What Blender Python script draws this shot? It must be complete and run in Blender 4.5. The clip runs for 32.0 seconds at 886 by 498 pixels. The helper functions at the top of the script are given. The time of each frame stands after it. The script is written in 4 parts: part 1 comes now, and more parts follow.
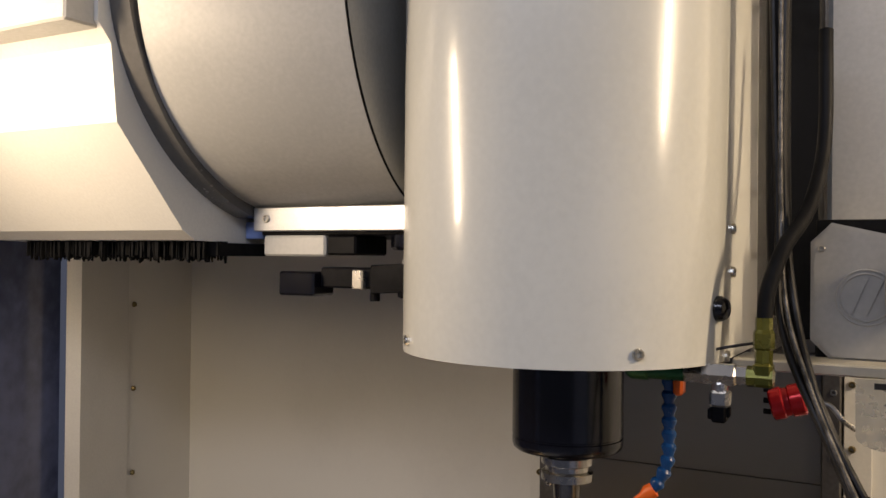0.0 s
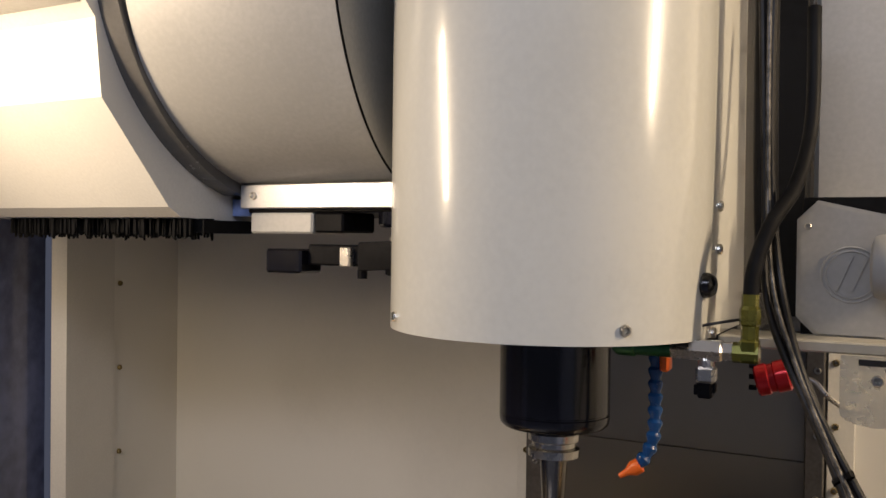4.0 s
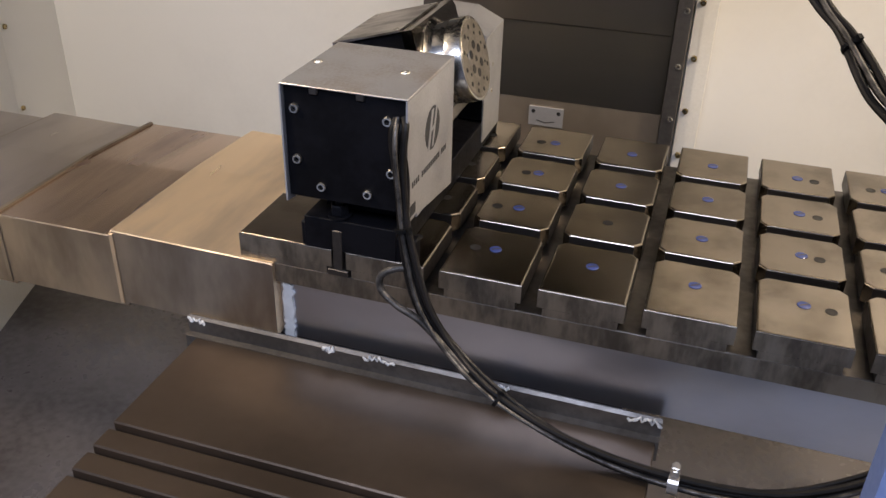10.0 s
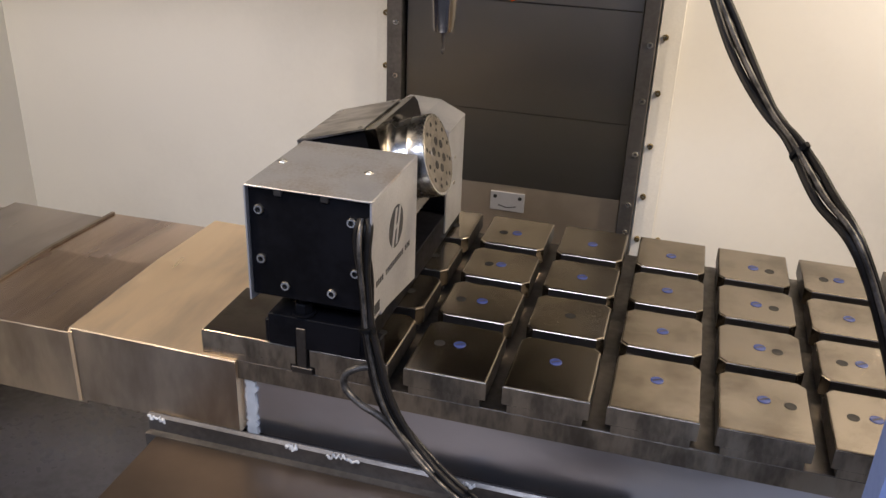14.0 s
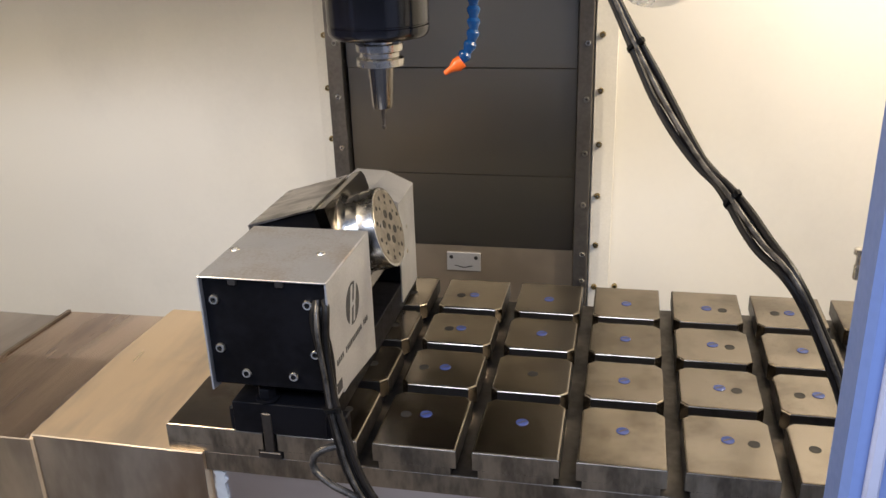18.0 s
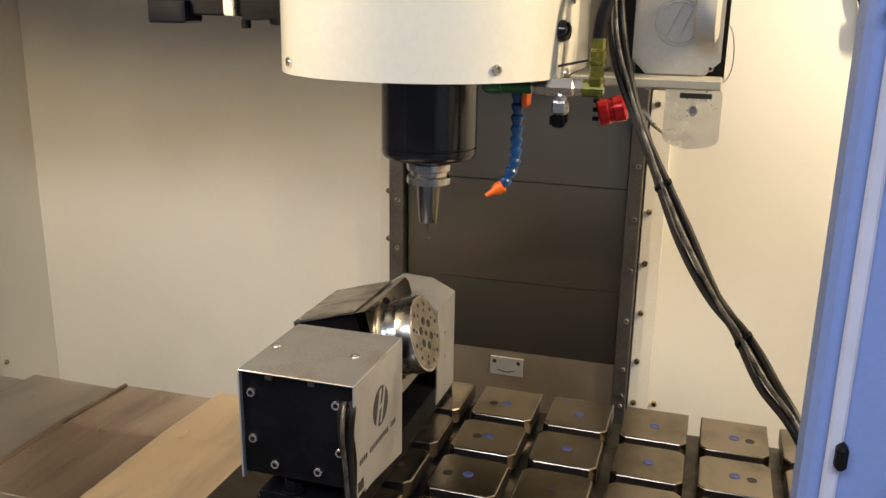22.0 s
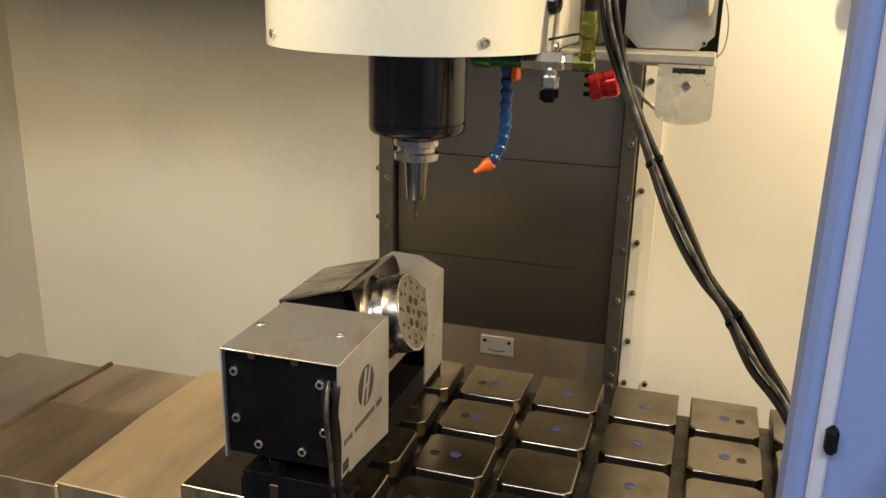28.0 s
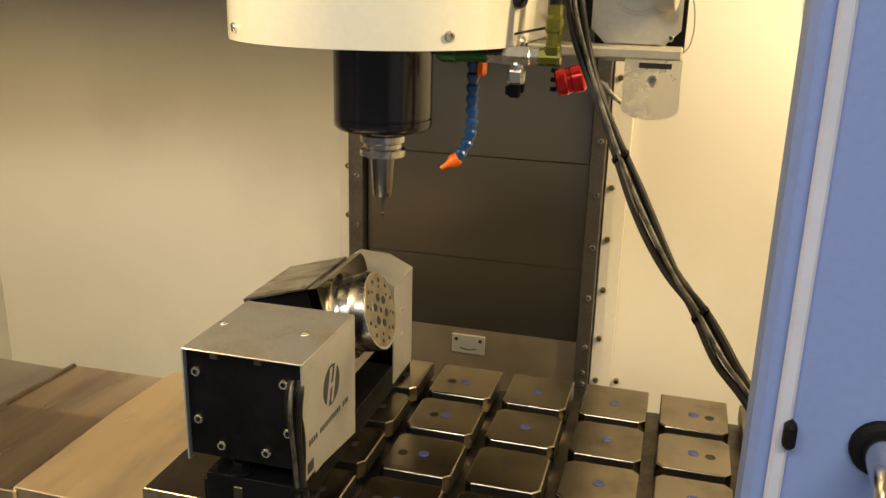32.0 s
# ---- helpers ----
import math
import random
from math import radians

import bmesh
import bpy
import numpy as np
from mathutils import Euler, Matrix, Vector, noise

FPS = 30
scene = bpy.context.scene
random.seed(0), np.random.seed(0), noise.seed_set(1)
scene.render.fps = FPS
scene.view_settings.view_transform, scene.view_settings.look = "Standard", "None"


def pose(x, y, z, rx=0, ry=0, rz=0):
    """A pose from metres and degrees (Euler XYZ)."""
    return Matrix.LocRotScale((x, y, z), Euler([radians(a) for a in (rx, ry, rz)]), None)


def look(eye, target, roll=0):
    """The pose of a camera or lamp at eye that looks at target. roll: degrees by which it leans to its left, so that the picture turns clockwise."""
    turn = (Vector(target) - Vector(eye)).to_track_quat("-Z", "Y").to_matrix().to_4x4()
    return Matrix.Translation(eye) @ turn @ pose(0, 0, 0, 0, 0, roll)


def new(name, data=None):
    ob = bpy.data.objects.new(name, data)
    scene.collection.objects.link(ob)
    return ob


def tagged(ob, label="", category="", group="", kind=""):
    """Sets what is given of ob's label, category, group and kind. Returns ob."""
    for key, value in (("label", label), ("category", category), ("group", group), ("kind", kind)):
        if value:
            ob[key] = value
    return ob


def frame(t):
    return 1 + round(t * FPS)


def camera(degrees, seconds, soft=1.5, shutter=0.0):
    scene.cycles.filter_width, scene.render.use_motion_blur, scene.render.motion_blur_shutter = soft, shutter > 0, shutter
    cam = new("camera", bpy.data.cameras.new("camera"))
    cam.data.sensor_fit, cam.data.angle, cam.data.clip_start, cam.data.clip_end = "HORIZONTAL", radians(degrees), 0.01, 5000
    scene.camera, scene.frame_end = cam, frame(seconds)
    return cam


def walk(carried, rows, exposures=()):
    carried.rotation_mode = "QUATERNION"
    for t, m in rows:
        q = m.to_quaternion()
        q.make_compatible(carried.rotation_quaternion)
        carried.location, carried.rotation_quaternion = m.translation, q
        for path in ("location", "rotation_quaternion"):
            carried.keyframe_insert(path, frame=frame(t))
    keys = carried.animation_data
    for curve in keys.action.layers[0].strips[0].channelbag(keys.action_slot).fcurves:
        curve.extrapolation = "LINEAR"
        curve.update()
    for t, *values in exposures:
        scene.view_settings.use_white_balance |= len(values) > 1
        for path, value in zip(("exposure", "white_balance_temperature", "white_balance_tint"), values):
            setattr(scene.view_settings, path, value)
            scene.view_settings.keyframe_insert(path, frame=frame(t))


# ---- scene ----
EXPOSURES = ((0, -0.4, 6400, 17), (5, -0.35, 6400, 17), (6, -0.33, 6300, 17), (7, -0.1, 6200, 17), (8.5, 0.3, 5930, 17), (10, 0.55, 5930, 17), (15.5, 0.61, 5980, 16), (17.6, 0.79, 6050, 13), (18, 0.86, 5950, 13), (19, 0.68, 8350, 8), (20, 0.66, 7600, 8), (21, 0.5, 7490, 8), (22.2, 0.55, 6730, 10), (23, 0.62, 6800, 10), (24, 0.5, 8350, 7), (25, 0.49, 9100, 5), (27.5, 0.48, 8030, 5), (29, 0.5, 6940, 8), (30, 0.55, 8790, 5), (32, 0.55, 9110, 5))
cam = camera(53.55, 32.0)
PATH = [
    (0, 0.0503, -0.8234, 0.6905, 90.40, -0.57, 29.04),
    (0.5, 0.0498, -0.8257, 0.6941, 90.62, -0.92, 29.22),
    (1, 0.0547, -0.8210, 0.6884, 89.74, -0.43, 28.86),
    (1.5, 0.0549, -0.8221, 0.6886, 89.84, -0.72, 28.94),
    (2, 0.0556, -0.8204, 0.6857, 89.83, -0.82, 28.59),
    (2.5, 0.0575, -0.8180, 0.6830, 89.62, -0.76, 28.13),
    (4.5, 0.0472, -0.8233, 0.6849, 89.21, -0.67, 28.24),
    (5, 0.0500, -0.8266, 0.6854, 88.98, -0.37, 28.04),
    (5.5, 0.0534, -0.8560, 0.6746, 86.62, -0.03, 27.59),
    (6, 0.0255, -0.9008, 0.6623, 82.89, -0.71, 25.20),
    (6.5, 0.0094, -0.9176, 0.6549, 80.37, -2.29, 19.90),
    (7, -0.0001, -0.9307, 0.6609, 80.58, -2.09, 16.74),
    (7.5, -0.0016, -0.9380, 0.6627, 81.02, -1.50, 16.56),
    (8, 0.0032, -0.9405, 0.6612, 81.59, -1.48, 17.28),
    (8.5, 0.0036, -0.9390, 0.6604, 80.45, -0.86, 16.83),
    (9, -0.0029, -0.9415, 0.6048, 73.22, -0.31, 17.30),
    (9.5, -0.0027, -0.9501, 0.5796, 65.39, -1.34, 16.35),
    (10, -0.0206, -0.9534, 0.5621, 60.05, -1.30, 18.24),
    (10.5, -0.0283, -0.9538, 0.5684, 60.95, -0.89, 18.32),
    (11, -0.0304, -0.9546, 0.5755, 62.09, -0.87, 17.44),
    (11.5, -0.0325, -0.9519, 0.5813, 63.16, -0.90, 15.99),
    (12, -0.0430, -0.9515, 0.5815, 62.55, -1.31, 15.77),
    (12.5, -0.0460, -0.9627, 0.5936, 62.89, -1.95, 14.91),
    (13, -0.0422, -0.9572, 0.5949, 63.50, -1.74, 14.83),
    (13.5, -0.0386, -0.9525, 0.5943, 64.06, -1.97, 15.70),
    (14, -0.0255, -0.9446, 0.5971, 64.57, -2.04, 15.91),
    (14.5, -0.0249, -0.9463, 0.6034, 65.01, -2.05, 15.90),
    (15, -0.0058, -0.9406, 0.6044, 65.48, -1.82, 15.13),
    (15.5, -0.0202, -0.9441, 0.6078, 65.63, -2.00, 15.95),
    (17.5, -0.0253, -0.9316, 0.6123, 67.66, -0.43, 14.66),
    (18, -0.0121, -0.9493, 0.6219, 68.16, 1.79, 11.66),
    (18.5, 0.0129, -1.0008, 0.6378, 69.55, 0.78, 11.79),
    (19, 0.0586, -1.0338, 0.6687, 73.20, 1.62, 14.38),
    (19.5, 0.0720, -1.0468, 0.6740, 73.15, -0.39, 18.34),
    (20, 0.0762, -1.0309, 0.6691, 70.73, 0.10, 21.30),
    (20.5, 0.0715, -1.0174, 0.6651, 72.24, 0.25, 18.32),
    (21, 0.0514, -1.0057, 0.6827, 74.49, -0.56, 18.96),
    (21.5, 0.0454, -0.9943, 0.6745, 74.37, -0.87, 17.86),
    (22, 0.0463, -0.9879, 0.6734, 74.01, -0.94, 17.31),
    (22.5, 0.0354, -0.9809, 0.6652, 73.22, -1.33, 17.21),
    (23, 0.0415, -0.9805, 0.6646, 73.06, -1.19, 16.65),
    (23.5, 0.0486, -0.9768, 0.6783, 75.05, -1.57, 15.58),
    (24, 0.0510, -0.9787, 0.6780, 75.35, -2.13, 15.39),
    (24.5, 0.0574, -0.9769, 0.6763, 75.02, -1.85, 15.26),
    (25, 0.0583, -0.9810, 0.6767, 74.78, -1.66, 15.73),
    (25.5, 0.0548, -0.9795, 0.6768, 75.09, -1.28, 15.69),
    (27.5, 0.0477, -0.9767, 0.6755, 75.57, -1.38, 15.54),
    (28, 0.0499, -0.9667, 0.6650, 72.68, -1.26, 17.03),
    (28.5, 0.0464, -0.9651, 0.6624, 72.47, -1.38, 18.03),
    (29, 0.0501, -0.9599, 0.6633, 72.55, -1.56, 18.08),
    (29.5, 0.0504, -0.9575, 0.6646, 73.01, -1.93, 17.45),
    (30, 0.0641, -0.9504, 0.6618, 72.78, -1.44, 15.32),
    (30.5, 0.0624, -0.9484, 0.6615, 72.90, -1.52, 15.49),
    (31, 0.0646, -0.9471, 0.6609, 72.86, -1.51, 15.15),
    (31.5, 0.0568, -0.9528, 0.6620, 73.42, -1.99, 15.38),
    (32, 0.0593, -0.9514, 0.6578, 72.70, -1.44, 15.47),
]
walk(cam, [(t, pose(x, y, z, rx, ry, rz)) for t, x, y, z, rx, ry, rz in PATH], EXPOSURES)

# ---- light ----
world = bpy.data.worlds.new("shop_air")
scene.world = world
world.use_nodes = True
world.node_tree.nodes["Background"].inputs["Color"].default_value = (0.32, 0.36, 0.48, 1)
world.node_tree.nodes["Background"].inputs["Strength"].default_value = 0.24


def area_lamp(name, eye, target, power, colour, sx, sy):
    data = bpy.data.lights.new(name, "AREA")
    data.shape, data.size, data.size_y, data.energy, data.color = "RECTANGLE", sx, sy, power, colour
    ob = new(name, data)
    ob.matrix_world = look(eye, target)
    return ob


WARM = (1.0, 0.80, 0.52)
area_lamp("work_lamp_left", (-1.08, -0.42, 0.92), (-0.76, 0.7, 0.40), 8.5, WARM, 0.10, 0.35)
area_lamp("work_lamp_right", (0.95, 0.15, 1.16), (-0.35, 0.85, 0.05), 17.0, WARM, 0.05, 0.40)
area_lamp("shop_lamp", (0.0, -2.4, 2.2), (-0.4, -0.6, -0.2), 48.0, (0.80, 0.87, 1.0), 3.0, 0.5)

# ---- materials ----


def material(name, colour, rough=0.5, metal=0.0, vary=0.12, grain=60.0, stain=4.0, bump=0.02, piece=0.0, coat=0.0, stretch=(1, 1, 1), second=None, edge=0.5, spec=0.5, fleck=0.4):
    m = bpy.data.materials.new(name)
    m.use_nodes = True
    nt = m.node_tree
    bsdf = nt.nodes["Principled BSDF"]
    tc = nt.nodes.new("ShaderNodeTexCoord")
    mp = nt.nodes.new("ShaderNodeMapping")
    mp.inputs["Scale"].default_value = stretch
    nt.links.new(tc.outputs["Object"], mp.inputs["Vector"])
    fine, broad = nt.nodes.new("ShaderNodeTexNoise"), nt.nodes.new("ShaderNodeTexNoise")
    fine.inputs["Scale"].default_value, fine.inputs["Detail"].default_value = grain, 6
    broad.inputs["Scale"].default_value, broad.inputs["Detail"].default_value = stain, 4
    nt.links.new(mp.outputs[0], fine.inputs["Vector"])
    nt.links.new(mp.outputs[0], broad.inputs["Vector"])
    add = nt.nodes.new("ShaderNodeMath")
    add.operation = "MULTIPLY_ADD"
    add.inputs[1].default_value = fleck
    nt.links.new(fine.outputs["Fac"], add.inputs[0])
    nt.links.new(broad.outputs["Fac"], add.inputs[2])
    ramp = nt.nodes.new("ShaderNodeValToRGB")
    low = tuple(c * (1 - vary * 2) for c in colour) if second is None else second
    high = tuple(min(1, c * (1 + vary)) for c in colour)
    ramp.color_ramp.elements[0].position, ramp.color_ramp.elements[1].position = edge, edge + 0.4
    ramp.color_ramp.elements[0].color, ramp.color_ramp.elements[1].color = (*low, 1), (*high, 1)
    ramp.color_ramp.interpolation = "EASE"
    nt.links.new(add.outputs[0], ramp.inputs["Fac"])
    out = ramp.outputs["Color"]
    if piece:
        info = nt.nodes.new("ShaderNodeObjectInfo")
        shift = nt.nodes.new("ShaderNodeVectorMath")
        shift.operation = "MULTIPLY"
        shift.inputs[1].default_value = (7.3, 5.1, 3.7)
        nt.links.new(info.outputs["Random"], shift.inputs[0])
        nt.links.new(shift.outputs[0], mp.inputs["Location"])
        hsv = nt.nodes.new("ShaderNodeHueSaturation")
        rng = nt.nodes.new("ShaderNodeMapRange")
        rng.inputs["To Min"].default_value, rng.inputs["To Max"].default_value = 1 - piece, 1 + piece
        nt.links.new(info.outputs["Random"], rng.inputs["Value"])
        nt.links.new(rng.outputs[0], hsv.inputs["Value"])
        nt.links.new(out, hsv.inputs["Color"])
        out = hsv.outputs["Color"]
    nt.links.new(out, bsdf.inputs["Base Color"])
    rr = nt.nodes.new("ShaderNodeMapRange")
    rr.interpolation_type = "SMOOTHSTEP"
    rr.inputs["From Min"].default_value, rr.inputs["From Max"].default_value = 0.45, 0.95
    rr.inputs["To Min"].default_value, rr.inputs["To Max"].default_value = min(1, rough * 1.25), rough * 0.8
    nt.links.new(add.outputs[0], rr.inputs["Value"])
    nt.links.new(rr.outputs[0], bsdf.inputs["Roughness"])
    bsdf.inputs["Metallic"].default_value = metal
    bsdf.inputs["Specular IOR Level"].default_value = spec
    bsdf.inputs["Coat Weight"].default_value = coat
    if bump:
        b = nt.nodes.new("ShaderNodeBump")
        b.inputs["Strength"].default_value, b.inputs["Distance"].default_value = bump * 5, 0.001
        nt.links.new(fine.outputs["Fac"], b.inputs["Height"])
        nt.links.new(b.outputs[0], bsdf.inputs["Normal"])
    return m


WHITE = material("white_enamel", (0.74, 0.72, 0.66), 0.42, vary=0.04, stain=2.5, grain=220, bump=0.02)
PANEL = material("white_wall_enamel", (0.76, 0.74, 0.68), 0.5, vary=0.05, stain=1.8, grain=90, bump=0.002, fleck=0.1, edge=0.28)
HEADW = material("gloss_white_enamel", (0.68, 0.67, 0.60), 0.20, vary=0.03, stain=3, grain=120, bump=0.01, coat=0.4)
DARKC = material("dark_grey_gloss_paint", (0.085, 0.082, 0.078), 0.24, vary=0.1, stain=4, grain=100, coat=0.3)
GREYP = material("grey_enamel", (0.44, 0.43, 0.40), 0.42, vary=0.06, stain=3, grain=150)
BEIGE = material("beige_casting_paint", (0.45, 0.42, 0.34), 0.5, vary=0.08, stain=5, grain=90)
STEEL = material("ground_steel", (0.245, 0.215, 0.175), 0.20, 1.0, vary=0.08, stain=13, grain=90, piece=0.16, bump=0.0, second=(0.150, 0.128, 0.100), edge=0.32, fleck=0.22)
# Oily iron, darkened so slot floors and walls carry their shade in the colour.
BED = material("oily_shaded_iron", (0.105, 0.095, 0.085), 0.42, 0.9, vary=0.2, stain=7, grain=90)
APRON = material("apron_steel", (0.66, 0.67, 0.72), 0.28, 1.0, vary=0.08, stain=3, grain=60, stretch=(1, 1, 2), bump=0.0, fleck=0.05, edge=0.3)
# Way cover sections: gold nearest the table, then brown, then grey.
COVER = material("gold_way_cover_steel", (0.90, 0.70, 0.46), 0.29, 0.82, vary=0.05, stain=4.5, grain=40, second=(0.60, 0.48, 0.34), bump=0.0, edge=0.28, fleck=0.1, stretch=(2.4, 0.6, 1.6))
COVER_BROWN = material("brown_way_cover_steel", (0.66, 0.53, 0.43), 0.22, 1.0, vary=0.06, stain=3.5, grain=40, second=(0.34, 0.27, 0.24), bump=0.0, edge=0.3, fleck=0.1, stretch=(3.2, 0.5, 1.6))
COVER_GREY = material("grey_way_cover_steel", (0.56, 0.52, 0.50), 0.30, 1.0, vary=0.06, stain=3.0, grain=40, second=(0.37, 0.34, 0.33), bump=0.0, edge=0.3, fleck=0.1, stretch=(2.4, 0.6, 1.6))

COVER_FRONT = material("drip_stained_cover_front", (0.52, 0.45, 0.36), 0.34, 1.0, vary=0.06, stain=7, grain=60, second=(0.30, 0.25, 0.20), bump=0.0, edge=0.34, fleck=0.15, stretch=(1.6, 1, 0.6))


def brushed(mat, amount):
    """Brush lines along x on flat tops, so that highlights spread along y."""
    nt = mat.node_tree
    tangent = nt.nodes.new("ShaderNodeTangent")
    tangent.direction_type, tangent.axis = "RADIAL", "Y"
    bsdf = nt.nodes["Principled BSDF"]
    nt.links.new(tangent.outputs[0], bsdf.inputs["Tangent"])
    bsdf.inputs["Anisotropic"].default_value = amount
    bsdf.inputs["Anisotropic Rotation"].default_value = 0.25


def dented(mat, scale, depth):
    """Shallow waves of thin sheet metal."""
    nt = mat.node_tree
    tc, wave, b = nt.nodes.new("ShaderNodeTexCoord"), nt.nodes.new("ShaderNodeTexNoise"), nt.nodes.new("ShaderNodeBump")
    wave.inputs["Scale"].default_value, wave.inputs["Detail"].default_value = scale, 1
    b.inputs["Strength"].default_value, b.inputs["Distance"].default_value = 1.0, depth
    nt.links.new(tc.outputs["Object"], wave.inputs["Vector"])
    nt.links.new(wave.outputs["Fac"], b.inputs["Height"])
    nt.links.new(b.outputs[0], nt.nodes["Principled BSDF"].inputs["Normal"])


dented(COVER, 7.0, 0.003)
dented(COVER_BROWN, 6.0, 0.004)
dented(APRON, 4.0, 0.006)
brushed(COVER, 0.5)
brushed(COVER_BROWN, 0.3)

COLUMN = material("brushed_dark_steel", (0.255, 0.245, 0.22), 0.37, 1.0, vary=0.06, stain=1.6, grain=20, stretch=(0.5, 1, 2.5), bump=0.0, fleck=0.02, edge=0.25)
nt = COLUMN.node_tree
tangent = nt.nodes.new("ShaderNodeTangent")
tangent.direction_type, tangent.axis = "RADIAL", "Z"
nt.links.new(tangent.outputs[0], nt.nodes["Principled BSDF"].inputs["Tangent"])
nt.nodes["Principled BSDF"].inputs["Anisotropic"].default_value = 0.8
LOWPLATE = material("oily_base_sheet", (0.46, 0.39, 0.30), 0.32, 0.85, vary=0.10, stain=5, grain=30, bump=0.0, fleck=0.1, edge=0.3)
FACEM = material("ground_faceplate_steel", (0.31, 0.28, 0.24), 0.40, 1.0, vary=0.12, stain=30, grain=260, bump=0.002)
DRUMM = material("turned_drum_steel", (0.52, 0.50, 0.46), 0.24, 1.0, vary=0.08, stain=20, grain=200, bump=0.0)
SIDE = material("scraped_table_side", (0.31, 0.27, 0.21), 0.38, 0.9, vary=0.12, stain=16, grain=120, second=(0.13, 0.112, 0.088), bump=0.0, edge=0.42, fleck=0.35, stretch=(1.4, 1, 0.5))
LIDM = material("rubbed_lid_sheet", (0.68, 0.65, 0.61), 0.27, 1.0, vary=0.10, stain=14, grain=120, second=(0.20, 0.185, 0.165), bump=0.0, edge=0.30, fleck=0.1, stretch=(0.8, 2.2, 1))
SHEETTOP = material("stained_sheet", (0.53, 0.53, 0.53), 0.40, 0.75, vary=0.05, stain=13, grain=260, second=(0.40, 0.35, 0.30), bump=0.006, edge=0.42)
CLEAR = material("scratched_clear_plastic", (0.86, 0.82, 0.70), 0.30, vary=0.05, stain=6, grain=120)
CLEAR.node_tree.nodes["Principled BSDF"].inputs["Transmission Weight"].default_value = 0.65
COLFRAME = material("dark_frame_steel", (0.16, 0.15, 0.14), 0.42, 0.85, vary=0.15, stain=8, grain=120)
SHEET = material("galvanised_sheet", (0.55, 0.55, 0.56), 0.38, 0.7, vary=0.06, stain=10, grain=300, bump=0.008)
CHROME = material("polished_steel", (0.58, 0.56, 0.52), 0.16, 1.0, vary=0.08, stain=12, grain=200, bump=0.0)
TOOLST = material("dark_polished_tool_steel", (0.25, 0.225, 0.195), 0.14, 1.0, vary=0.1, stain=12, grain=120, bump=0.0)
BOLT = material("zinc_bolt", (0.66, 0.63, 0.56), 0.28, 1.0, vary=0.15, piece=0.2, bump=0)
BRASSB = material("yellow_zinc_bolt", (0.36, 0.28, 0.13), 0.4, 1.0, vary=0.2, piece=0.2, bump=0)
BLACK = material("black_oxide", (0.006, 0.006, 0.0075), 0.46, 0.0, vary=0.25, stain=12, grain=120, spec=0.09)
GLOSSB = material("gloss_black_spindle", (0.004, 0.004, 0.007), 0.17, 0.0, vary=0.2, stain=12, grain=90, bump=0.002, coat=0.0, spec=0.6)
MATTB = material("matt_black_rubber", (0.008, 0.008, 0.0085), 0.60, vary=0.25, spec=0.12)
BLUEJ = material("blue_plastic_segment", (0.008, 0.055, 0.17), 0.25, vary=0.12, grain=90, bump=0)
ORANGE = material("orange_plastic", (0.95, 0.16, 0.015), 0.38, vary=0.05, bump=0)
GREEN = material("green_anodised", (0.02, 0.13, 0.035), 0.3, 0.4, vary=0.2)
YELLOWG = material("olive_brass_fitting", (0.145, 0.140, 0.024), 0.26, 0.6, vary=0.25)
RED = material("red_anodised", (0.42, 0.012, 0.015), 0.25, 0.45, vary=0.15)
SILVER = material("silver_fitting", (0.60, 0.57, 0.52), 0.28, 0.9, vary=0.12)
CABLE = material("dark_cable_jacket", (0.011, 0.0095, 0.0085), 0.42, vary=0.3, grain=80, stain=20, spec=0.24)
BRAID = material("braided_hose", (0.095, 0.088, 0.080), 0.40, 0.5, vary=0.4, grain=500, stain=60, bump=0.05)
DOORB = material("blue_door_enamel", (0.22, 0.30, 0.58), 0.45, vary=0.04, stain=2, grain=200, bump=0.01)
SEAL = material("pale_door_seal", (0.60, 0.60, 0.72), 0.4, vary=0.05)
PLUGB = material("blue_plastic_plug", (0.045, 0.065, 0.21), 0.22, vary=0.2, bump=0)
# Near-black paint standing in for the shade inside holes, slots and sockets.
BOREM = material("recess_shade", (0.012, 0.011, 0.010), 0.6, vary=0.2)
SADDLE = material("brown_oily_sheet", (0.115, 0.088, 0.066), 0.30, 0.8, vary=0.15, stain=4, grain=60, bump=0.0, fleck=0.1, edge=0.3)
# Pan is pale sheet; shade under the table is put into its colour.
PAN = material("shaded_chip_pan_sheet", (0.17, 0.155, 0.155), 0.32, 0.2, vary=0.1, stain=2.0, second=(0.07, 0.062, 0.058))
CONCRETE = material("shop_concrete", (0.42, 0.43, 0.46), 0.5, vary=0.1, stain=1.2, grain=40)
GREASE = material("white_sealant", (0.72, 0.72, 0.70), 0.5, vary=0.1, grain=60, bump=0.08)
GLASSB = material("blue_tinted_window", (0.10, 0.12, 0.22), 0.12, vary=0.25, stain=2.5, grain=30, bump=0.02)
INK = material("black_ink", (0.03, 0.03, 0.032), 0.5, bump=0)

# ---- mesh helpers ----


def part(name, bm, mat, parent=None, label="", smooth=False):
    me = bpy.data.meshes.new(name)
    bmesh.ops.recalc_face_normals(bm, faces=bm.faces)
    if smooth:
        for f in bm.faces:
            f.smooth = True
        for e in bm.edges:
            if len(e.link_faces) == 2 and e.calc_face_angle(0) > 0.6:
                e.smooth = False
    bm.to_mesh(me)
    bm.free()
    me.materials.append(mat)
    ob = new(name, me)
    if parent:
        ob.parent = parent
    if label:
        ob["label"] = label
    return ob


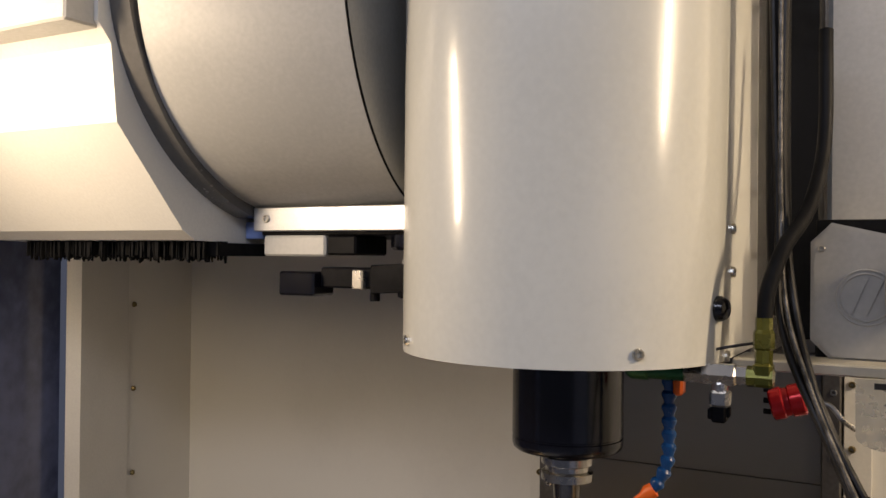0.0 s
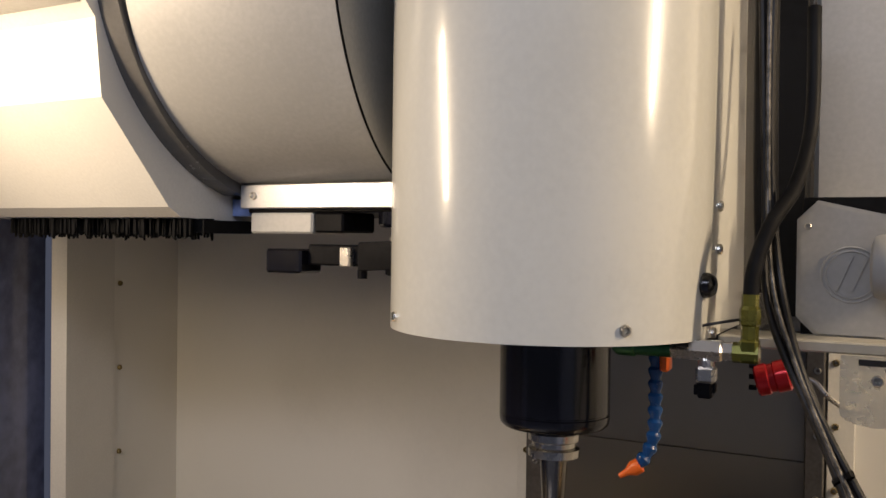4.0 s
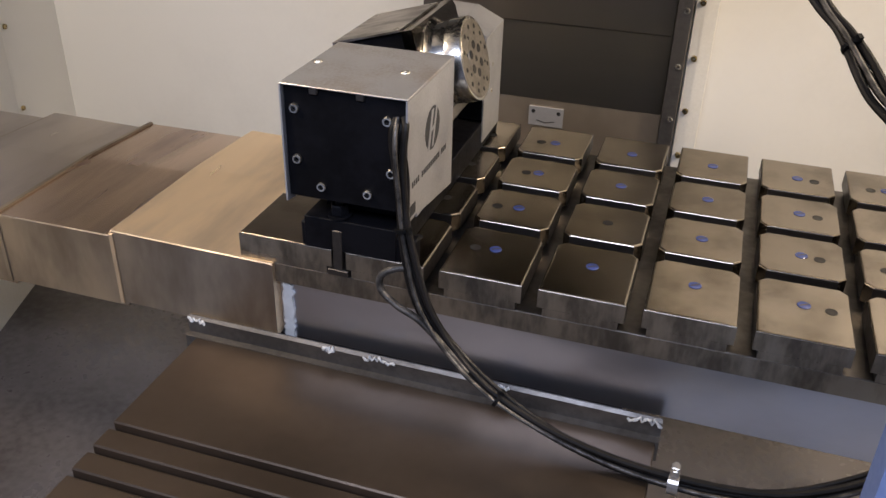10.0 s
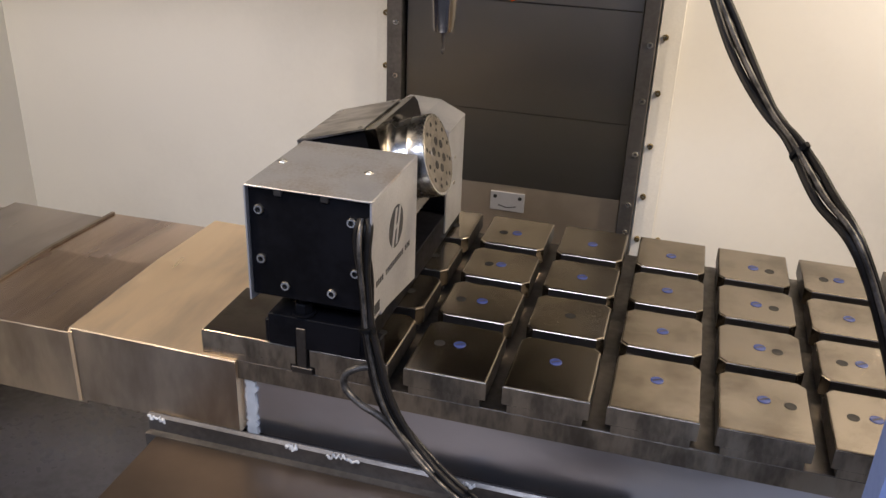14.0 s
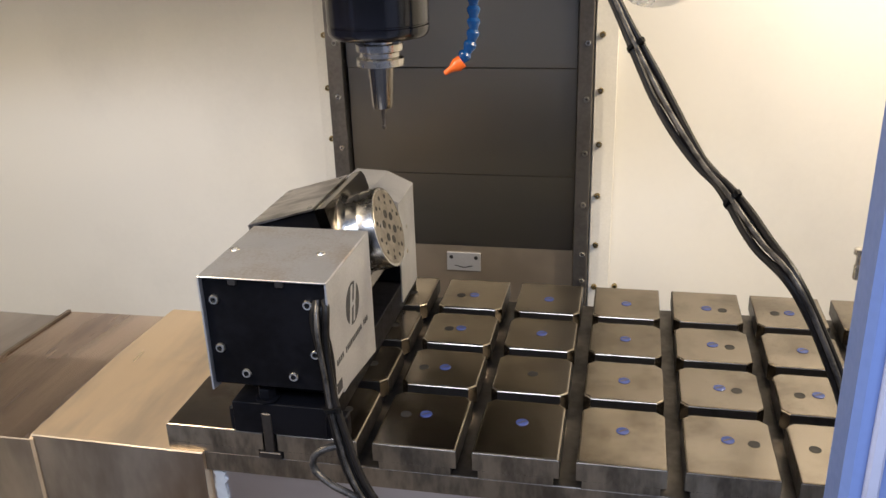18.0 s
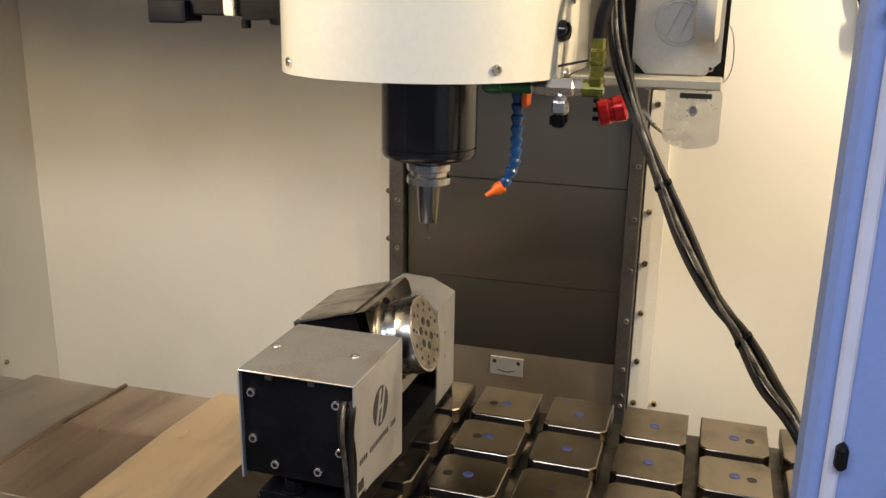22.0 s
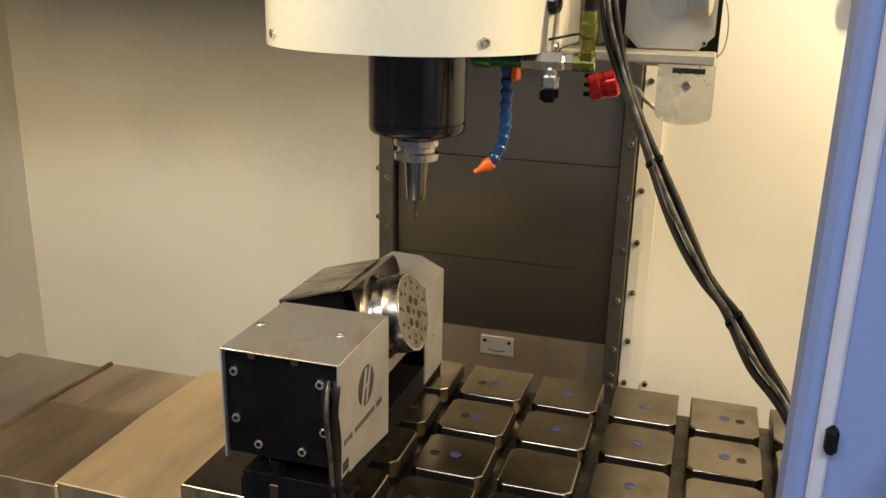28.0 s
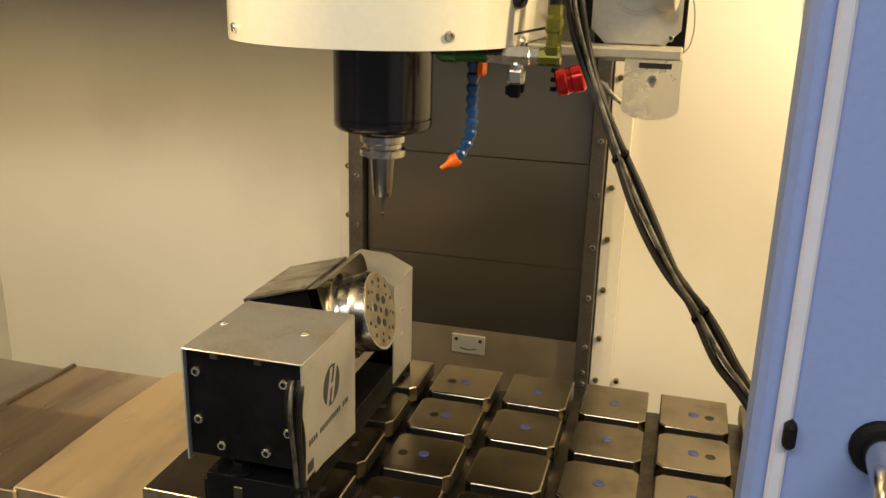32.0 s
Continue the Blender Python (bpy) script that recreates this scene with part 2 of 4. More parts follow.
def again(ob, name, loc, parent=None, rot=None):
    o = new(name, ob.data)
    o.matrix_basis = Matrix.Translation(loc) @ (rot or Matrix())
    o.parent = parent
    return o


def empty(name, label, category, group="", kind="", at=(0, 0, 0)):
    return tagged(new(name), label, category, group, kind)


def box(bm, x0, x1, y0, y1, z0, z1, bevel=0.0, m=None, seg=1):
    t = Matrix.Translation(((x0 + x1) / 2, (y0 + y1) / 2, (z0 + z1) / 2)) @ Matrix.Diagonal((x1 - x0, y1 - y0, z1 - z0, 1))
    r = bmesh.ops.create_cube(bm, size=1, matrix=(m @ t) if m else t)
    if bevel:
        es = list({e for v in r["verts"] for e in v.link_edges})
        bmesh.ops.bevel(bm, geom=es, offset=bevel, segments=seg, affect="EDGES", profile=0.5)
    return bm


def nb():
    return bmesh.new()


def prism(bm, pts, axis, a, b, m=None):
    """A profile of (u, v) pairs drawn out along an axis from a to b."""
    def at(u, v, w):
        p = {"x": (w, u, v), "y": (u, w, v), "z": (u, v, w)}[axis]
        return (m @ Vector(p)) if m else p
    v0 = [bm.verts.new(at(u, v, a)) for u, v in pts]
    v1 = [bm.verts.new(at(u, v, b)) for u, v in pts]
    n = len(pts)
    bm.faces.new(v0)
    bm.faces.new(v1[::-1])
    for i in range(n):
        bm.faces.new((v0[i], v0[(i + 1) % n], v1[(i + 1) % n], v1[i]))
    return bm


def turn(bm, profile, seg=32, m=None):
    """A profile of (radius, height) turned round z; closed at both ends."""
    rings = []
    for r, z in profile:
        ring = []
        for i in range(seg):
            a = 2 * math.pi * i / seg
            p = Vector((r * math.cos(a), r * math.sin(a), z))
            ring.append(bm.verts.new(m @ p if m else p))
        rings.append(ring)
    for a, b in zip(rings, rings[1:]):
        for i in range(seg):
            bm.faces.new((a[i], a[(i + 1) % seg], b[(i + 1) % seg], b[i]))
    bm.faces.new(rings[0][::-1])
    bm.faces.new(rings[-1])
    return bm


def aim(at, way):
    """A pose whose z axis points along way."""
    return Matrix.Translation(at) @ Vector(way).to_track_quat("Z", "Y").to_matrix().to_4x4()


def smooth_path(points, steps=8):
    ps = [Vector(p) for p in points]
    ps = [2 * ps[0] - ps[1]] + ps + [2 * ps[-1] - ps[-2]]
    out = []
    for i in range(1, len(ps) - 2):
        a, b, c, d = ps[i - 1:i + 3]
        for k in range(steps):
            t = k / steps
            out.append(0.5 * ((2 * b) + (c - a) * t + (2 * a - 5 * b + 4 * c - d) * t * t + (3 * b - a - 3 * c + d) * t ** 3))
    out.append(ps[-2])
    return out


def tube(bm, path, r, seg=10, ripple=0.0):
    rings, side = [], Vector((0.3, 1, 0.2))
    for i, p in enumerate(path):
        d = (path[min(i + 1, len(path) - 1)] - path[max(i - 1, 0)]).normalized()
        u = (side - d * side.dot(d)).normalized()
        w = d.cross(u)
        side = u
        rr = r * (1 + (ripple if i % 2 else -ripple))
        rings.append([bm.verts.new(p + rr * (math.cos(2 * math.pi * k / seg) * u + math.sin(2 * math.pi * k / seg) * w)) for k in range(seg)])
    for a, b in zip(rings, rings[1:]):
        for k in range(seg):
            bm.faces.new((a[k], a[(k + 1) % seg], b[(k + 1) % seg], b[k]))
    bm.faces.new(rings[0][::-1])
    bm.faces.new(rings[-1])
    return bm


def cap_screw_mesh(r, h, mat, name):
    bm = nb()
    turn(bm, [(r * 0.55, -h), (r, -h), (r, h * 0.55), (r * 0.86, h), (r * 0.55, h), (r * 0.50, -h * 0.6)], 12)
    me = bpy.data.meshes.new(name)
    bmesh.ops.recalc_face_normals(bm, faces=bm.faces)
    for f in bm.faces:
        # Socket floor painted dark for the shade down inside it.
        f.material_index = 1 if all(v.co.z < h * 0.99 and v.co.xy.length < r * 0.53 for v in f.verts) and f.normal.z > 0.5 else 0
    bm.to_mesh(me)
    bm.free()
    me.materials.append(mat)
    me.materials.append(BOREM)
    return me


SCREW = cap_screw_mesh(0.0062, 0.0034, BOLT, "screw")
SCREW_SMALL = cap_screw_mesh(0.0038, 0.0009, BOLT, "small_screw")
SCREW_DOME = cap_screw_mesh(0.0062, 0.006, BRASSB, "dome_screw")


def screw(me, at, way, parent, name="screw"):
    o = new(name, me)
    o.matrix_basis = aim(at, way)
    o.parent = parent
    return o


# ---- enclosure ----
WALL_Y = 0.894
bm = nb()
box(bm, -1.75, -0.6506, WALL_Y, WALL_Y + 0.03, -0.62, 1.62)
wall_left_back = part("wall_north_1", bm, PANEL)
tagged(wall_left_back, "cream white painted sheet metal back wall of the cabin", "wall", kind="structure")
bm = nb()
box(bm, -0.083, 1.25, WALL_Y, WALL_Y + 0.03, -0.62, 1.62)
wall_right_back = part("wall_north_2", bm, PANEL)
tagged(wall_right_back, "cream white painted sheet metal back wall beside the column cover", "wall", kind="structure")

bm = nb()
box(bm, -0.70, -0.045, WALL_Y + 0.022, WALL_Y + 0.03, -0.62, 1.62)
tagged(part("wall_north_3", bm, PANEL), "white sheet behind the column way cover", "wall", kind="structure")

# slanting left wall with a rounded window opening
CORNER = Vector((-1.667, WALL_Y, 0))
LWAY = Vector((0.1, -0.301, 0)).normalized()
LM = Matrix.Translation(CORNER) @ Matrix.Rotation(math.atan2(LWAY.y, LWAY.x), 4, "Z")
bm = nb()
box(bm, -0.03, 0.315, -0.03, 0.0, -0.62, 1.30, m=LM)
left_wall = tagged(part("wall_west_1", bm, PANEL), "white painted side panel with a seam and small screws", "wall", kind="structure")
bm = nb()
pts = [(0.315, -0.62), (0.315, 1.62), (0.50, 1.62), (0.50, -0.02)]
for i in range(7):
    a = math.pi * 0.5 * i / 6
    pts.append((0.50 + 0.07 * (1 - math.cos(a)), -0.02 - 0.07 * math.sin(a)))
pts += [(1.7, -0.09), (1.7, -0.62)]
prism(bm, pts, "y", -0.032, 0.003, m=LM)
west2 = tagged(part("wall_west_2", bm, WHITE), "white window surround with a rounded lower corner", "wall", kind="structure")
for i in range(10):
    screw(SCREW_DOME, LM @ Vector((0.29, 0.0, -0.2135 + 0.1955 * i)), LM.to_3x3() @ Vector((0, 1, 0)), left_wall)
bm = nb()
box(bm, 0.48, 1.7, -0.07, -0.06, -0.10, 1.30, m=LM)
win = tagged(part("window_1", bm, GLASSB), "scratched window pane with a blue cast", "window", kind="structure")
bm = nb()
box(bm, 1.25, 1.28, -0.6, WALL_Y + 0.03, -0.62, 1.62)
tagged(part("wall_east", bm, PANEL), "white painted side wall of the cabin", "wall", kind="structure")
bm = nb()
box(bm, -1.75, 1.28, -0.62, WALL_Y + 0.03, 1.62, 1.65)
tagged(part("ceiling", bm, PANEL), "white painted roof sheet of the cabin", "ceiling", kind="structure")
bm = nb()
box(bm, -1.75, 1.28, -0.62, WALL_Y, -0.65, -0.62)
tagged(part("floor", bm, PAN), "painted chip pan, darkened for the shade under the table", "floor", kind="structure")
bm = nb()
box(bm, -1.75, 1.28, -0.62, -0.58, -0.62, -0.54)
tagged(part("wall_south_1", bm, PANEL), "white front sill of the cabin", "wall", kind="structure")
bm = nb()
box(bm, -1.30, -1.0, -0.62, -0.58, -0.36, 1.62)
tagged(part("wall_south_2", bm, DOORB), "blue front panel of the cabin", "wall", kind="structure")

# Out of view; added so the apron has something pale to reflect.
bm = nb()
box(bm, -6.0, 6.0, -8.0, -0.66, -0.92, -0.88)
tagged(part("ground", bm, CONCRETE), "unseen pale shop floor in front of the machine, added for reflections", "floor", kind="structure")

# ---- column way cover ----
CX0, CX1 = -0.6486, -0.0854
cover = empty("column_way_cover", "dark brushed steel telescopic way cover with screwed side frames", "way cover")
seams = [-0.45, -0.118, 0.053, 0.287, 0.521, 0.757, 1.60]
for i, (a, b) in enumerate(zip(seams, seams[1:])):
    bm = nb()
    box(bm, CX0 + 0.038, CX1 - 0.032, WALL_Y - 0.012 - 0.003 * i, WALL_Y + 0.02, a + 0.0008, b, 0.0012)
    part("cover_panel", bm, COLUMN if i else LOWPLATE, cover)
for x0, x1 in ((CX0, CX0 + 0.034), (CX1 - 0.030, CX1)):
    bm = nb()
    box(bm, x0, x1, WALL_Y - 0.042, WALL_Y + 0.01, -0.45, 1.60, 0.0015)
    fr = part("side_frame", bm, COLFRAME, cover)
    for i in range(15):
        screw(SCREW, ((x0 + x1) / 2 + 0.004, WALL_Y - 0.043, -0.114 + 0.1142 * i), (0, -1, 0), fr)
for x, z in ((-0.0965, -0.177), (-0.0965, -0.203), (CX0 + 0.021, -0.177)):
    screw(SCREW, (x, WALL_Y - 0.043, z), (0, -1, 0), fr)
for x0, x1, xs in ((CX1 + 0.003, CX1 + 0.048, -0.0689), (CX0 - 0.034, CX0 - 0.003, CX0 - 0.012)):
    bm = nb()
    box(bm, x0, x1, WALL_Y - 0.010, WALL_Y + 0.01, -0.45, 1.60, 0.001)
    st = tagged(part("trim_strip", bm, WHITE), "white screwed edge strip beside the column cover", "trim", kind="structure")
    for i in range(15):
        screw(SCREW_DOME, (xs, WALL_Y - 0.012, -0.102 + 0.1142 * i), (0, -1, 0), st)
for x in (-0.069, -0.024):
    screw(SCREW_DOME, (x, WALL_Y - (0.012 if x < -0.05 else 0.004), -0.203), (0, -1, 0), wall_right_back)
for x in (-0.660, -0.704):
    screw(SCREW_DOME, (x, WALL_Y - (0.012 if x > -0.69 else 0.004), -0.203), (0, -1, 0), wall_left_back)
bm = nb()
box(bm, -0.4048, -0.3262, WALL_Y - 0.0165, WALL_Y - 0.012, -0.179, -0.134, 0.001)
tab = tagged(part("bracket_plate", bm, SHEET), "small bright steel plate with two screw holes on the column cover", "bracket")
for x in (-0.394, -0.337):
    bm = turn(nb(), [(0.0045, -0.003), (0.0045, 0.0005), (0.0036, 0.0006)], 14, m=aim((x, WALL_Y - 0.0167, -0.1455), (0, -1, 0)))
    part("screw_hole", bm, BOREM, tab)
mark = [Vector((-0.386 + 0.041 * i / 10, WALL_Y - 0.0167, -0.168 + 0.002 * math.cos(math.pi * i / 5))) for i in range(11)]
part("embossed_line", tube(nb(), mark, 0.0011, 6), BOREM, tab)

# ---- work table ----
TX0, TX1, TY0, TY1 = -0.580, 0.4545, -0.0735, 0.432
PX, PY, SLOT = 0.125, 0.1235, 0.020
table = empty("work_table", "oily steel milling table with crossing slots and blue plugs", "machine table")
bm = nb()
box(bm, TX0, TX1, TY0, TY1, -0.066, -0.037, 0.001)
bed = part("bed", bm, BED, table)
bed.data.materials.append(SIDE)
for f in bed.data.polygons:
    f.material_index = 1 if f.normal.z < 0.5 else 0
bm = nb()
box(bm, TX0 + 0.045, TX1 - 0.014, TY0 + 0.012, TY1 - 0.01, -0.160, -0.0665, 0.002)
part("apron", bm, APRON, table, "bluish reflecting steel apron under the table")
xs = [TX0] + [PX * (c - 3) + PX / 2 for c in range(-1, 6)] + [TX1]
ys = [TY0, PY * 0.5, PY * 1.5, PY * 2.5, TY1]
bm = nb()
turn(bm, [(0.0080, -0.003), (0.0080, 0.0006), (0.0074, 0.0010), (0.003, 0.0010)], 20)
body_faces = set(bm.faces)
box(bm, -0.0062, 0.0062, -0.0011, 0.0011, 0.0002, 0.0012, m=Matrix.Rotation(0.6, 4, "Z"))
for f in bm.faces:
    f.material_index = 0 if f in body_faces else 1
plug0 = part("plug", bm, PLUGB)
plug0.data.materials.append(BOREM)
bm = nb()
turn(bm, [(0.0072, -0.003), (0.0072, 0.0004), (0.006, 0.0006), (0.0058, 0.0003)], 20)
hole0 = part("threaded_hole", bm, BOREM)
for r in range(4):
    for c in range(8):
        x0 = xs[c] + (SLOT / 2 if c else 0)
        x1 = xs[c + 1] - (SLOT / 2 if c < 7 else 0)
        y0 = ys[r] + (SLOT / 2 if r else 0)
        y1 = ys[r + 1] - (SLOT / 2 if r < 3 else 0)
        ch = 0.010
        pts = []
        for (px, py, ix, iy) in ((x0, y0, c > 0, r > 0), (x1, y0, c < 7, r > 0), (x1, y1, c < 7, r < 3), (x0, y1, c > 0, r < 3)):
            if ix and iy:
                sx, sy = (1 if px == x0 else -1), (1 if py == y0 else -1)
                pair = [(px, py + sy * ch), (px + sx * ch, py)]
                pts += pair if (px == x0) == (py == y0) else pair[::-1]
            else:
                pts.append((px, py))
        cx, cy = sum(p[0] for p in pts) / len(pts), sum(p[1] for p in pts) / len(pts)
        loc = [(u - cx, v - cy) for u, v in pts]
        bm = nb()
        prism(bm, loc, "z", -0.026, 0.0)
        top = [e for e in bm.edges if all(abs(v.co.z) < 1e-6 for v in e.verts)]
        bmesh.ops.bevel(bm, geom=top, offset=0.0030, segments=4, affect="EDGES", profile=0.5)
        ins = 0.007
        box(bm, x0 - cx + (ins if c else 0), x1 - cx - (ins if c < 7 else 0), y0 - cy + (ins if r else 0), y1 - cy - (ins if r < 3 else 0), -0.0372, -0.0262)
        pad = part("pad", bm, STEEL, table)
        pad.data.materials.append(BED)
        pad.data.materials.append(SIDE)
        # Slot walls take the darker iron: shade between the pads put into colour.
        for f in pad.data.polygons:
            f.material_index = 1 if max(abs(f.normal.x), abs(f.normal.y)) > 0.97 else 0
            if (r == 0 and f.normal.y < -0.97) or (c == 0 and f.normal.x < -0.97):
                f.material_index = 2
        pad.location = (cx, cy, 0)
        col = c - 1
        wx, wy = PX * (col - 3), PY * r
        if 1 <= col:
            o = new("plug", (hole0 if (col, r) == (2, 1) else plug0).data)
            o.location, o.parent = (wx - cx, wy - cy, 0), pad
        extra = {(1, 0): -0.026, (4, 0): 0.030, (5, 0): -0.026, (1, 1): -0.030, (4, 1): 0.022, (5, 1): -0.024, (1, 2): -0.018, (4, 2): 0.024, (1, 3): -0.022, (4, 3): 0.024, (5, 3): -0.022, (0, 0): 0.02, (0, 1): 0.02, (0, 2): 0.02, (0, 3): 0.02}.get((col, r))
        if extra is not None:
            o = new("threaded_hole", hole0.data)
            o.location, o.parent = (wx + extra - cx, wy - cy - 0.004, 0), pad
bpy.data.objects.remove(plug0)
bpy.data.objects.remove(hole0)
for x in (TX0 + 0.060, TX1 - 0.026):
    bm = nb()
    left, right = [], []
    for k in range(19):
        z = -0.160 + 0.0052 * k
        w = 0.004 + 0.0035 * abs(math.sin(k * 1.7 + x)) + random.uniform(0, 0.002)
        o = random.uniform(-0.0015, 0.0015)
        left.append((x + o - w, z))
        right.append((x + o + w, z))
    prism(bm, left + right[::-1], "y", TY0 + 0.0085, TY0 + 0.0125)
    part("sealant", bm, GREASE, table, "smear of white sealant")

# ---- way covers beside the table ----


def way_cover(name, stops, y0, y1, z0, drop, sign):
    thing = empty(name, "stained telescopic steel way cover beside the table", "way cover", "way covers of the table")
    for i, (a, b) in enumerate(zip(stops, stops[1:])):
        z, k = z0 - drop * i, 0.006 * i
        bm = nb()
        lo, hi = min(a, b), max(a, b)
        over = 0.004
        pts = [(y0 + k, z - 0.115), (y0 + k, z - 0.0015), (y0 + k + 0.0015, z), (y0 * 0.45 + y1 * 0.55, z + 0.0030), (y1 - k, z - 0.0045), (y1 - k, z - 0.10)]
        prism(bm, pts, "x", lo, hi + (over if sign < 0 else 0))
        for v in bm.verts:
            if v.co.z > z - 0.05:
                v.co.z += (0.010, -0.012, 0.008, 0.0)[i] * (v.co.x - hi) * sign
        sec = part("cover_section", bm, (COVER, COVER_BROWN, COVER_GREY, COVER_GREY)[i], thing)
        sec.data.materials.append(COVER_FRONT)
        for f in sec.data.polygons:
            f.material_index = 1 if f.normal.y < -0.6 else 0
        bm = nb()
        e = lo if sign < 0 else hi
        prism(bm, [(y0 + k - 0.002, z - 0.116), (y0 + k - 0.002, z - 0.0035), (y0 + k + 0.003, z + 0.0012), (y0 * 0.45 + y1 * 0.55, z + 0.0042), (y1 - k, z - 0.0033), (y1 - k, z - 0.014), (y0 + k + 0.01, z - 0.012), (y0 + k + 0.01, z - 0.116)], "x", e - 0.003, e + 0.003)
        part("wiper_edge", bm, COVER if i == 0 else COVER_FRONT, thing)
    return thing


way_cover("table_way_cover", (-0.535, -0.780, -0.985, -1.19, -1.45), -0.080, 0.32, -0.036, 0.010, -1)
way_cover("table_way_cover", (0.440, 0.75, 1.00, 1.24), -0.080, 0.32, -0.060, 0.010, 1)

# saddle cover in front of the table
saddle = empty("saddle_way_cover", "brown oily stepped way cover in front of the table", "way cover")
for i, (ya, yb, w) in enumerate(((-0.066, -0.285, 0.0), (-0.285, -0.318, 0.008), (-0.318, -0.350, 0.016), (-0.350, -0.55, 0.024))):
    bm = nb()
    z = -0.172 - 0.012 * i
    box(bm, -0.653 - w, -0.012 + w, yb, ya, z - 0.05, z, 0.002)
    part("cover_section", bm, SADDLE, saddle)
bm = nb()
prism(bm, [(-0.080, -0.20), (-0.080, -0.146), (-0.084, -0.144), (-0.088, -0.148), (-0.088, -0.17), (-0.098, -0.171), (-0.098, -0.20)], "x", -0.668, -0.008)
part("lip", bm, COLFRAME, saddle, "bent dark steel lip along the back")
bm = nb()
box(bm, -0.60, -0.06, -0.05, 0.35, -0.60, -0.162)
part("saddle_body", bm, PAN, saddle)
for xa, xb, zz in ((-0.668, -0.640, -0.150), (-0.46, -0.442, -0.146), (-0.40, -0.355, -0.147), (-0.22, -0.20, -0.146), (-0.05, -0.008, -0.149)):
    run = [Vector((xa + (xb - xa) * k / 14, -0.0890 + random.uniform(-0.0025, 0.0015), zz + random.uniform(-0.005, 0.004))) for k in range(15)]
    part("sealant", tube(nb(), run, 0.0020, 6, 0.2), GREASE, saddle, "torn white sealant")

# ---- rotary table unit ----
rotary = empty("tilting_rotary_table", "tilting rotary table in bare sheet metal covers on the table", "rotary table")
RX0, RX1 = -0.494, -0.336
bm = nb()
box(bm, RX0 + 0.012, RX1 - 0.022, -0.0755, 0.402, 0.0, 0.044, 0.001)
part("base_plate", bm, BLACK, rotary)
bm = nb()
box(bm, RX0 + 0.028, RX1 - 0.012, -0.044, 0.060, 0.046, 0.10, 0.002)
part("pedestal", bm, BLACK, rotary)
# folded cover of the motor housing: top sheet and two sides
bm = nb()
t = 0.0022
box(bm, RX0, RX1, -0.095, 0.075, 0.2227 - t, 0.2227, 0.0008)
motor_cover = part("motor_cover", bm, SHEETTOP, rotary, "bare folded sheet metal cover")
bm = nb()
prism(bm, [(-0.095, 0.066), (-0.095, 0.2200), (0.075, 0.2200), (0.075, 0.046), (-0.040, 0.062), (-0.062, 0.062), (-0.062, 0.068)], "x", RX1 - t, RX1)
part("side_sheet", bm, SHEET, motor_cover)
bm = nb()
prism(bm, [(-0.095, 0.072), (-0.095, 0.2200), (0.075, 0.2200), (0.075, 0.046)], "x", RX0, RX0 + t)
part("side_sheet", bm, SHEET, motor_cover)
for x, y in ((-0.484, -0.009), (-0.371, -0.009)):
    screw(SCREW, (x, y, 0.2206), (0, 0, 1), motor_cover)
bm = nb()
box(bm, RX0 + 0.0026, RX1 - 0.0026, -0.089, 0.060, 0.078, 0.2195, 0.001)
end_plate = part("end_plate", bm, BLACK, rotary, "flat black end plate with bright cap screws")
for x, z in ((RX0 + 0.016, 0.192), (RX1 - 0.026, 0.192), (RX0 + 0.016, 0.128), (RX1 - 0.022, 0.128), (RX0 + 0.046, 0.096), (RX1 - 0.052, 0.096)):
    screw(SCREW, (x, -0.0897, z), (0, -1, 0), end_plate)
for x in (RX0 + 0.042, RX1 - 0.058):
    part("clip_nut", box(nb(), x - 0.005, x + 0.005, -0.0935, -0.0885, 0.2125, 0.2200, 0.001), BED, end_plate)
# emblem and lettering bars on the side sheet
EX = RX1 + 0.0004
bm = nb()
ring = []
for i in range(28):
    a = 2 * math.pi * i / 28
    ring.append((-0.008 + 0.0265 * math.cos(a), 0.158 + 0.0275 * math.sin(a)))
prism(bm, ring, "x", RX1 - 0.0005, EX)
emblem = part("emblem", bm, INK, motor_cover, "black round emblem")
bm = nb()
for k, w in ((-1, 0.0075), (1, 0.0065)):
    prism(bm, [(-0.008 + k * 0.0075 - 0.0105, 0.134), (-0.008 + k * 0.0075 - 0.0105 + w, 0.134), (-0.008 + k * 0.0075 + 0.0035 + w, 0.182), (-0.008 + k * 0.0075 + 0.0035, 0.182)], "x", EX, EX + 0.0003)
prism(bm, [(-0.016, 0.1535), (0.000, 0.1575), (0.000, 0.1625), (-0.016, 0.1585)], "x", EX + 0.0003, EX + 0.0005)
part("emblem_stripes", bm, SHEET, emblem)
bm = nb()
y = -0.080
for n, gap in ((4, 0.007), (10, 0.007), (3, 0)):
    for i in range(n):
        box(bm, RX1 - 0.0005, EX, y, y + 0.0042, 0.108, 0.1155)
        y += 0.0068
    y += gap
part("lettering_bars", bm, INK, motor_cover)
bm = nb()
box(bm, RX1 - 0.0005, EX, -0.086, -0.068, 0.0725, 0.087)
part("corner_label", bm, INK, motor_cover)
# tilting body with the faceplate
TILT = math.radians(16)
PC = Vector((-0.344, 0.201, 0.181))
TM = Matrix.Translation(PC) @ Matrix.Rotation(-TILT, 4, "Y")
bm = nb()
box(bm, -0.163, -0.066, -0.074, 0.076, -0.078, 0.0690, 0.002, m=TM)
body = part("tilting_body", bm, BLACK, rotary)
bm = nb()
